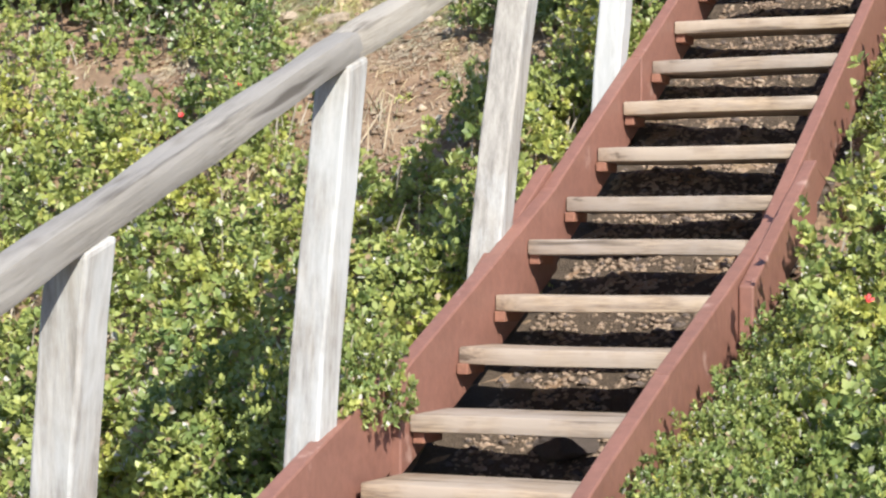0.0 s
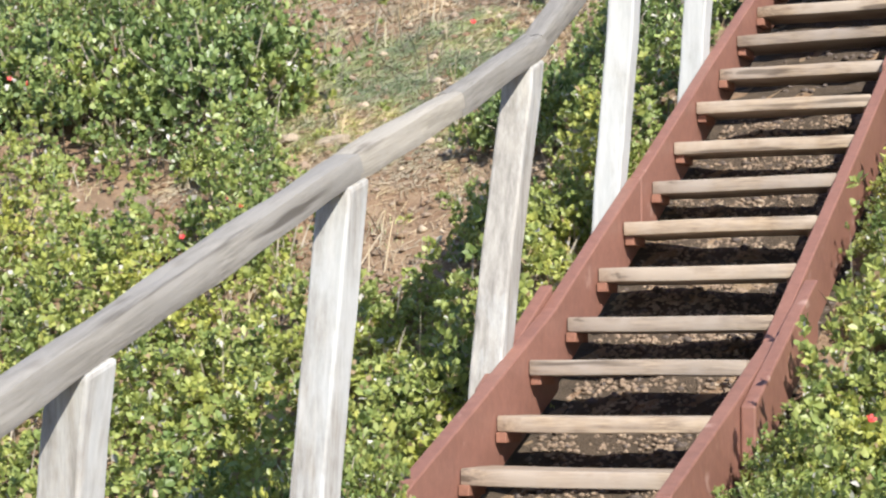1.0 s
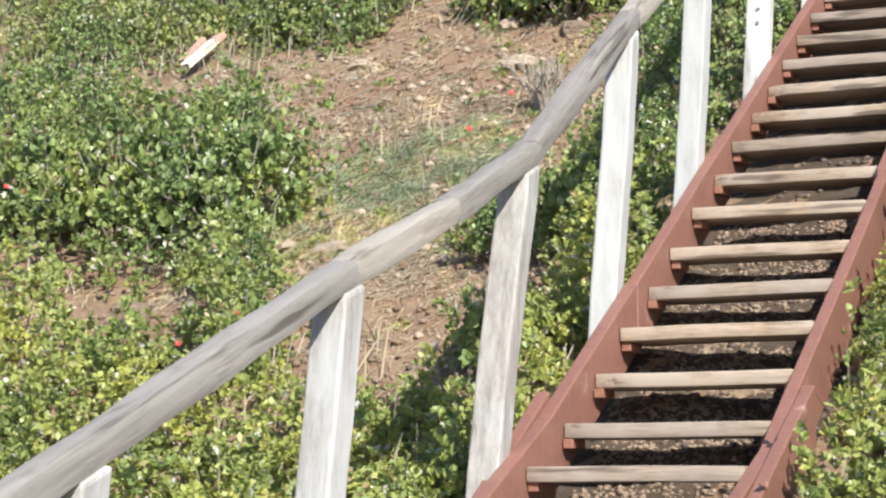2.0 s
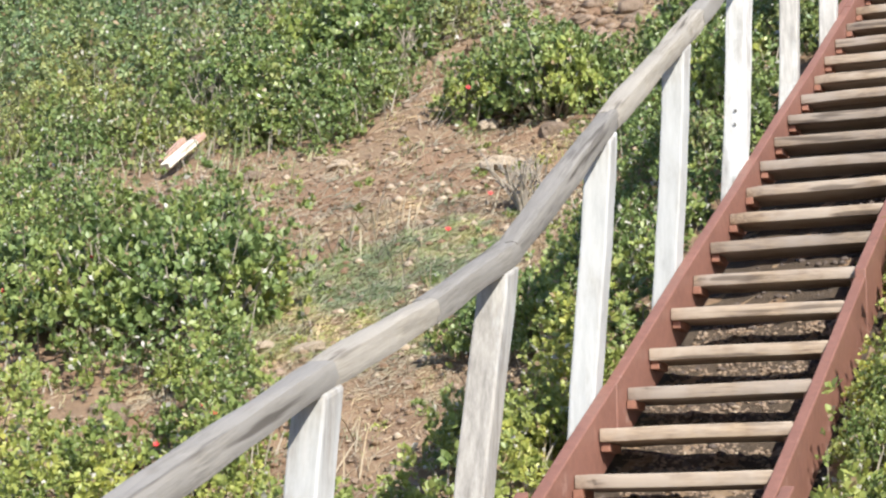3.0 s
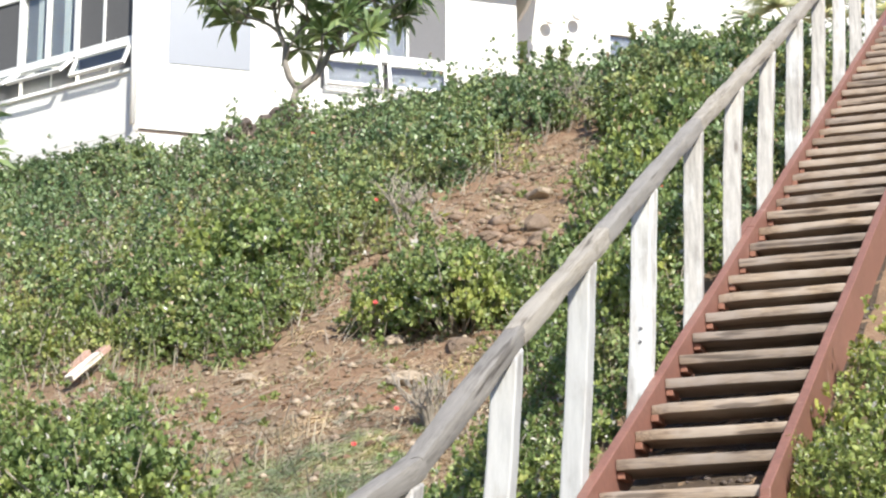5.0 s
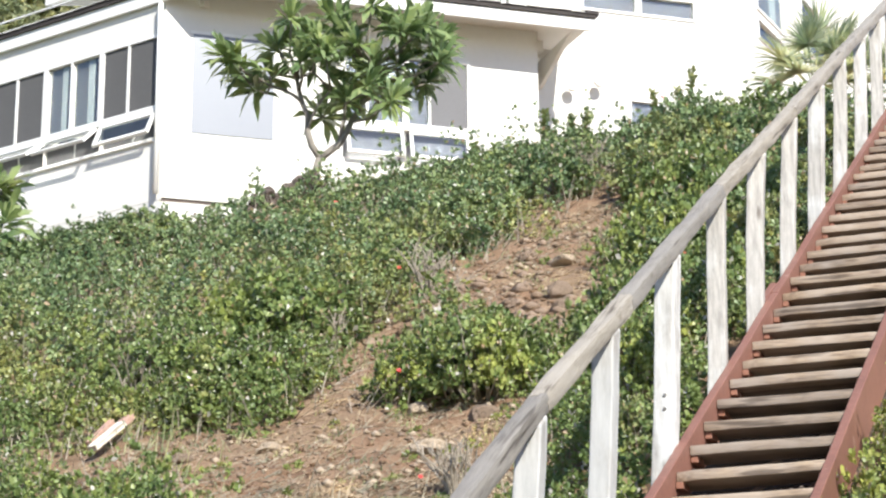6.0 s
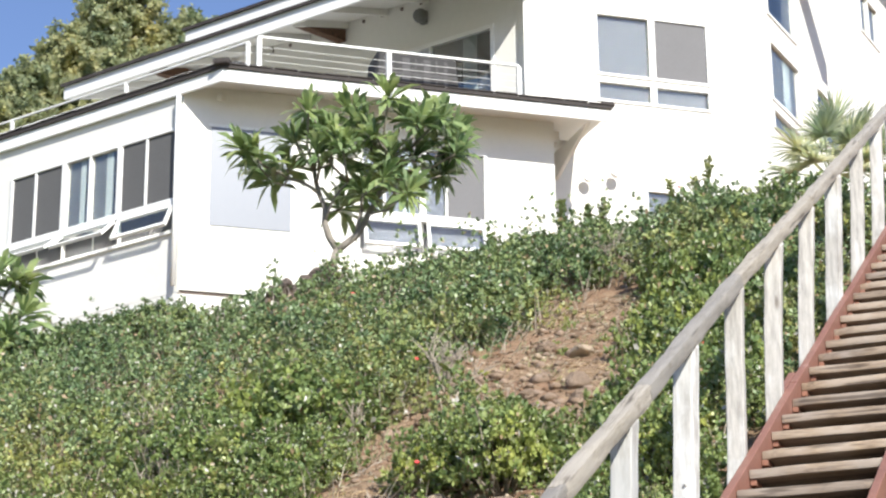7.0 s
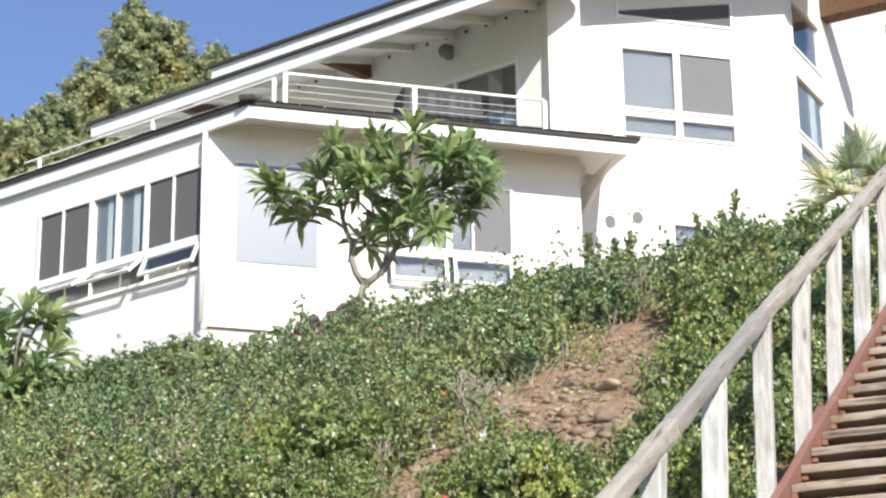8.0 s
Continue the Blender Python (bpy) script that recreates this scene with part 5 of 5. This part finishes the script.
def pebbles(name, seed, count, area, size, material, keep, label):
    """Loose gravel: many small broken stones in one mesh."""
    rng = np.random.default_rng(seed)
    r, s = scatter(rng, count, *area)
    ok = keep(r, s)
    r, s = r[ok], s[ok]
    n = len(r)
    octa = np.array([(1, 0, 0), (0, 1, 0), (-1, 0, 0), (0, -1, 0), (0, 0, 1), (0.2, 0.1, -1)], float)
    tri = np.array([(0, 1, 4), (1, 2, 4), (2, 3, 4), (3, 0, 4), (1, 0, 5), (2, 1, 5), (3, 2, 5), (0, 3, 5)])
    k = size * rng.uniform(0.4, 1.0, n) ** 2 * 1.6
    a = rng.uniform(0, 6.28, n)
    v = octa[None] * rng.uniform(0.6, 1.2, (n, 6, 1)) * (k[:, None, None] * np.array([1, 0.8, 0.55]))
    c, sn = np.cos(a)[:, None], np.sin(a)[:, None]
    v = np.stack([v[..., 0] * c - v[..., 1] * sn, v[..., 0] * sn + v[..., 1] * c, v[..., 2]], -1)
    v += np.stack([r, s, ground_z(r, s) + k * 0.2], -1)[:, None]
    t = (np.arange(n)[:, None, None] * 6 + tri[None]).reshape(-1, 3)
    ob = new(name, fast_mesh(name, v.reshape(-1, 3), t, material))
    ob.matrix_basis = STAIR
    return tagged(ob, label, "gravel", kind="stuff")


# sheet of litter under the stairs, the deep shade put into its dark colour
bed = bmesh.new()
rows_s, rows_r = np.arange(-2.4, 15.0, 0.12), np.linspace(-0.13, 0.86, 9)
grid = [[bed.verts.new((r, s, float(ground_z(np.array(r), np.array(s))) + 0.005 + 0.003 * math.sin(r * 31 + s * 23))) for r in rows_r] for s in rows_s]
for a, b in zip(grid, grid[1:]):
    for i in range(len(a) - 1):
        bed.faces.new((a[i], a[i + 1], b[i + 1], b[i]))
litter = part("leaf_litter", bed, SHADELITTER, None, smooth=True)
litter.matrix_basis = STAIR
tagged(litter, "brown leaf litter and soil, darkened to paint the shade under the stairs", "leaf litter", kind="stuff")
pebbles("gravel", 45, 15000, (-0.02, 0.80, -2.2, 2.8), 0.0145, ROCK, lambda r, s: r > -9, "brown broken gravel under the stairs")
# rubble in the dark rock colour, deepening the painted shade under the stairs
pebbles("gravel", 41, 2500, (-0.05, 0.85, -2.2, 9.0), 0.022, LAVA, lambda r, s: r > -9, "broken rubble under the stairs, darkened to paint the shade there")
pebbles("gravel", 42, 6000, (-5.2, -0.3, 1.0, 12.5), 0.020, ROCK, on_bare, "loose brown gravel on the bare soil")
pebbles("gravel", 43, 1200, (-5.2, -0.3, 1.0, 12.5), 0.032, PALEROCK, on_bare, "pale pebbles on the bare soil")
pebbles("clods", 48, 3800, (-5.0, -0.6, 1.0, 12.2), 0.030, SOIL, on_bare, "crumbled clods of brown soil on the bare slope")
pebbles("rubble", 46, 420, (-4.8, -0.9, 1.2, 7.2), 0.036, ROCK, on_bare, "broken brown stones on the bare soil")
pebbles("rubble", 47, 160, (-4.8, -0.9, 1.2, 12.0), 0.045, PALEROCK, on_bare, "pale broken stones on the bare soil")
pebbles("rubble", 44, 230, (-3.6, -1.4, 7.8, 11.2), 0.065, ROCK, on_bare, "broken brown stones on the upper slope")

# ---- flowers, board ----
fb = bmesh.new()
for k in range(5):
    a = k * math.tau / 5
    d, sd = Vector((math.cos(a), math.sin(a), 0.35)), Vector((-math.sin(a), math.cos(a), 0))
    vs = [fb.verts.new(p) for p in ((0, 0, 0), d * 0.55 + sd * 0.38, d + sd * 0.22, d - sd * 0.22, d * 0.55 - sd * 0.38)]
    fb.faces.new(vs)
petal_mesh = mesh_of("petals", fb)
flower = None
for r, s, h, k in ((-2.0, 1.61, 0.3, 0.026), (-2.11, 1.69, 0.3, 0.024), (-2.16, 1.34, 0.3, 0.024), (-1.62, 3.55, 0.3, 0.028), (-1.56, 4.05, 0.3, 0.026), (-4.04, 2.91, 0.4, 0.026), (-4.18, 2.95, 0.4, 0.026),
                   (-3.61, 3.14, 0.5, 0.022), (1.27, -0.33, 0.36, 0.03), (-1.11, 7.67, 0.5, 0.034), (-0.92, 8.01, 0.5, 0.034), (-3.64, 9.11, 0.38, 0.032), (-2.5, 6.15, 0.36, 0.03), (-5.44, 11.99, 0.42, 0.038),
                   (-2.75, 15.1, 0.6, 0.042), (-0.99, 8.98, 0.5, 0.034), (-3.65, 13.02, 0.42, 0.036)):
    m = Matrix.Translation(place(r, s, h)) @ pose(0, 0, 0, 55, 0, -10 + (r * 90) % 40) @ Matrix.Diagonal((k * 0.65, k * 0.65, k * 0.65, 1))
    f = root("red_flower", m, "small scarlet five-petalled flower among the leaves", "flower", "red flowers")
    part("petals", petal_mesh, PETAL, f)
    st = bmesh.new()
    tube(st, [(0, 0, -1.6), (0, 0, 0), (0.1, 0, 0.9)], [0.06, 0.07, 0.03], 5)
    part("stamen", st, PETAL, f)
for (r0, s0), (r1, s1), mt, label in (((-4.66, 5.82), (-4.57, 6.19), PALEBOARD, "pale painted board with a salmon end lying on the slope"), ((-4.76, 5.95), (-4.70, 6.16), SALMON, "short salmon-painted board lying on the slope")):
    a, b = place(r0, s0, 0.11), place(r1, s1, 0.16)
    bd = root("board", Matrix.Translation(a) @ (b - a).to_track_quat("Y", "Z").to_matrix().to_4x4(), label, "board", "boards on the slope")
    long = (b - a).length
    wide = 0.04 if mt == PALEBOARD else 0.026
    part("plank", one_box(-wide, wide, 0, long * 0.78, -0.02, 0.02, bevel=0.004), mt, bd)
    part("painted_end", one_box(-wide, wide, long * 0.78 + 0.001, long, -0.02, 0.02, bevel=0.004), SALMON, bd)



# ---- trees ----
def rosette_tree(name, base, limbs, tips, trunk_r, leaf, label, seed, leaves=36):
    """Bare forking limbs, each tip with a whorl of long leaves. limbs: lines of points with the radius at their foot."""
    rng = np.random.default_rng(seed)
    t = root(name, Matrix.Translation(base), label, "tree")
    bm = bmesh.new()
    joints = []
    for k, line in limbs:
        pts = [Vector(p) for p in line]
        fine = [pts[0]]
        for a, b in zip(pts, pts[1:]):
            fine += [a.lerp(b, 0.5) + Vector(rng.normal(0, 0.012, 3)), b]
        tube(bm, fine, [trunk_r * k * (1 - 0.45 * i / (len(fine) - 1)) for i in range(len(fine))], 9)
        joints += fine[2:] if k < 1 else []
    pos, ax = [], []
    for p in tips:
        p = Vector(p)
        near = min(joints, key=lambda q: (q - p).length + 0.6 * max(q.z - p.z + 0.15, 0))
        mid = near.lerp(p, 0.55) + Vector((rng.normal(0, 0.05), rng.normal(0, 0.05), -0.07))
        tube(bm, [near, mid, p], [trunk_r * 0.42, trunk_r * 0.33, trunk_r * 0.26], 6)
        pos.append(p)
        ax.append((p - mid).normalized() + Vector((0, -0.15, 0.35)))
    part("trunk", bm, BARK, t, smooth=True)
    part("crown", leaf_mesh("crown", np.array(pos), np.array(ax), leaf * rng.uniform(0.8, 1.15, len(pos)), PLUMLEAF, rng, leaves=leaves, spread=(12, 118), slim=0.096, stem=0.30, widest=0.72, oval=True), None, t)
    return t


trng = random.Random(7)
# whorls, across and up from the tree's foot
WHORLS = [(-0.85, 1.78), (-0.98, 1.90), (-0.68, 1.68), (-0.26, 2.36), (-0.42, 2.14), (-0.09, 2.24), (0.05, 2.05), (0.23, 2.52), (0.15, 1.85), (0.38, 2.32), (0.67, 2.54), (0.52, 2.05), (0.85, 2.40), (1.12, 2.52), (1.02, 2.22),
          (1.30, 2.34), (1.38, 2.05), (1.22, 1.89), (0.98, 1.97), (0.71, 1.85), (0.38, 1.72), (0.88, 1.34), (0.12, 1.42), (0.38, 1.43), (-0.15, 1.86), (0.61, 1.55), (1.45, 1.92), (-0.52, 1.90)]
tips = [(x, trng.uniform(-0.45, 0.45), z - 0.17) for x, z in WHORLS] + [(x + 0.10, trng.uniform(0.1, 0.6), z - 0.26) for x, z in WHORLS[3:20:2]]
tree_base = place(-6.72, 14.35, -0.1)
rosette_tree("plumeria_tree", tree_base, [(1.55, [(0, 0, -0.3), (0.02, 0, 0.35), (0.08, 0, 0.67)]), (0.95, [(0.08, 0, 0.62), (-0.07, 0, 0.95), (-0.14, 0.05, 1.34), (-0.20, 0.05, 1.62)]),
             (0.99, [(0.08, 0, 0.62), (0.30, 0, 0.80), (0.44, 0.0, 1.07), (0.59, 0.05, 1.42), (0.66, 0.05, 1.75)]), (0.6, [(0.30, 0, 0.80), (0.36, -0.06, 1.10), (0.38, -0.05, 1.35)]),
             (0.5, [(-0.14, 0.05, 1.34), (-0.35, 0, 1.46), (-0.6, -0.05, 1.56)]), (0.5, [(-0.07, 0, 0.95), (0.06, -0.1, 1.25), (0.20, -0.1, 1.42)])], tips, 0.045, 0.40,
             "plumeria tree with bare grey limbs and long leaves before the house", 3)
tips = [(0.8 * math.cos(i * 2.4) * math.sqrt((i + 0.5) / 22), 0.5 * math.sin(i * 2.4) * math.sqrt((i + 0.5) / 22), 1.0 + 0.5 * math.sin(i * 1.7)) for i in range(22)]
rosette_tree("plumeria_tree", Vector((-4.35, 22.3, 7.45)), [(1.3, [(0, 0, -0.3), (0.02, 0, 0.1), (0.02, 0, 0.35)]), (0.8, [(0.02, 0, 0.33), (-0.1, 0, 0.5), (-0.2, 0, 0.7)]), (0.8, [(0.02, 0, 0.33), (0.15, 0, 0.5), (0.25, 0, 0.7)])], tips, 0.06, 0.36,
             "small plumeria tree with long dark leaves on the slope", 5)


def leafy_tree(name, base, blobs, trunk, leaf, count, material, label, seed):
    rng = np.random.default_rng(seed)
    t = root(name, Matrix.Translation(base), label, "tree")
    bm = bmesh.new()
    tube(bm, [(0, 0, -0.5), (0.1, 0, trunk * 0.5), (0, 0, trunk)], [0.28, 0.22, 0.16], 8)
    pos, ax = [], []
    for cx, cy, cz, rr in blobs:
        tube(bm, [(0, 0, trunk * 0.8), ((cx) * 0.5, cy * 0.5, (trunk + cz) * 0.5), (cx, cy, cz)], [0.13, 0.09, 0.03], 6)
        n = int(count * rr * rr)
        u = unit(rng.normal(size=(n, 3)))
        lump = 1 + 0.34 * np.sin(u[:, 0] * 6 + cx * 3) * np.cos(u[:, 2] * 7 + cz) + 0.15 * np.sin(u[:, 1] * 15 + u[:, 2] * 11)
        pos.append(np.array([cx, cy, cz]) + u * (rr * lump * (1 - 0.45 * rng.random(n) ** 2))[:, None])
        ax.append(u + np.array([0, 0, 0.5]) + rng.normal(0, 0.4, (n, 3)))
    part("trunk", bm, BARK, t)
    pos, ax = np.concatenate(pos), np.concatenate(ax)
    part("crown", leaf_mesh("crown", pos, ax, leaf * rng.uniform(0.7, 1.2, len(pos)), material, rng, leaves=8, slim=0.4, plain_leaf=True, stem=1.2), None, t)
    return t


leafy_tree("tree", Vector((-5.3, 42.0, 11.0)), [(-0.2, 0, 10.0, 0.7), (-0.3, 0.2, 10.9, 0.5), (0.35, 0, 10.4, 0.5), (-1.0, -0.2, 9.2, 0.6), (0.9, 0.2, 9.4, 0.55), (1.45, 0.3, 9.5, 0.75), (0.6, 0, 8.6, 0.7),
            (-0.3, -0.2, 8.6, 0.8), (-1.1, 0, 8.0, 0.8), (0.0, 0, 7.6, 0.8), (1.6, 0.4, 8.7, 0.6), (-0.8, 0.3, 7.0, 0.8), (-0.25, 0.1, 9.4, 0.7)], 6.5, 0.12, 2300, TREELEAF, "tall olive-brown flowering tree behind the house", 2)
leafy_tree("tree", Vector((-7.6, 41.0, 11.0)), [(0.0, 0, 7.6, 0.6), (0.6, 0.2, 8.2, 0.55), (-0.7, 0, 6.9, 0.6), (0.6, 0, 7.0, 0.7), (-0.3, 0, 6.3, 0.7), (0.9, 0.3, 6.2, 0.8), (-1.3, 0, 6.2, 0.6), (0.1, 0.2, 5.6, 0.7)], 4.5, 0.12, 2300, TREELEAF,
           "olive-leaved tree behind the deck", 6)


def fan_palm(base, fronds, label):
    p = root("fan_palm", Matrix.Translation(base), label, "palm")
    tb = bmesh.new()
    tube(tb, [(0, 0, -0.6), (0, 0, 0.1), (0.03, 0, 0.45)], [0.16, 0.14, 0.10], 9)
    part("trunk", tb, BARK, p)
    for az, el, ln, size in fronds:
        w = Vector((math.cos(radians(az)) * math.cos(radians(el)), math.sin(radians(az)) * math.cos(radians(el)), math.sin(radians(el))))
        hub = Vector((0, 0, 0.4)) + w * ln
        side = w.cross(Vector((0, 0, 1))).normalized()
        up = side.cross(w)
        n = 46
        ang = np.radians(np.linspace(-115, 115, n))
        way = np.array([w * math.cos(a) + side * math.sin(a) + up * (0.12 * math.cos(a * 3) + 0.10 * math.sin(a * 17)) for a in ang])
        fr = part("frond", blade_mesh("frond", np.tile(np.array(hub), (n, 1)), unit(way), np.full(n, size) * (1 - 0.25 * np.abs(ang) / 2), np.full(n, 0.019), PALMLEAF), None, p)
        sb = bmesh.new()
        tube(sb, [(0, 0, 0.35), hub], [0.016, 0.010], 5)
        part("stalk", sb, PALMLEAF, fr)
    return p


fan_palm(Vector((5.84, 24.9, 10.68)), [(200, 35, 0.5, 0.55), (250, 50, 0.55, 0.55), (300, 40, 0.5, 0.6), (340, 55, 0.6, 0.6), (20, 60, 0.55, 0.55), (180, 5, 0.45, 0.5), (230, 10, 0.4, 0.5), (290, 75, 0.65, 0.6), (100, 60, 0.5, 0.5), (320, 15, 0.5, 0.5)],
         "pale green fan palm beside the house wall")
fan_palm(Vector((6.55, 24.9, 10.55)), [(190, 40, 0.5, 0.55), (240, 45, 0.5, 0.6), (290, 35, 0.5, 0.6), (330, 60, 0.55, 0.6), (30, 55, 0.5, 0.55), (215, 12, 0.45, 0.5), (270, 8, 0.4, 0.5), (310, 12, 0.45, 0.5)],
         "green fan palm beside the top of the stairs")
neighbour = root("neighbour_roof", Matrix.Translation((-9.4, 44.0, 18.9)), "white eave of a neighbouring house", "house")
part("fascia", one_box(-2.5, 1.0, 0, 0.1, 1.55, 1.8, pose(0, 0, 0, 0, 20, 20)), TRIM, neighbour)
part("roof", one_box(-2.5, 1.02, -0.02, 3, 1.805, 1.88, pose(0, 0, 0, 0, 20, 20)), SHINGLE, neighbour)
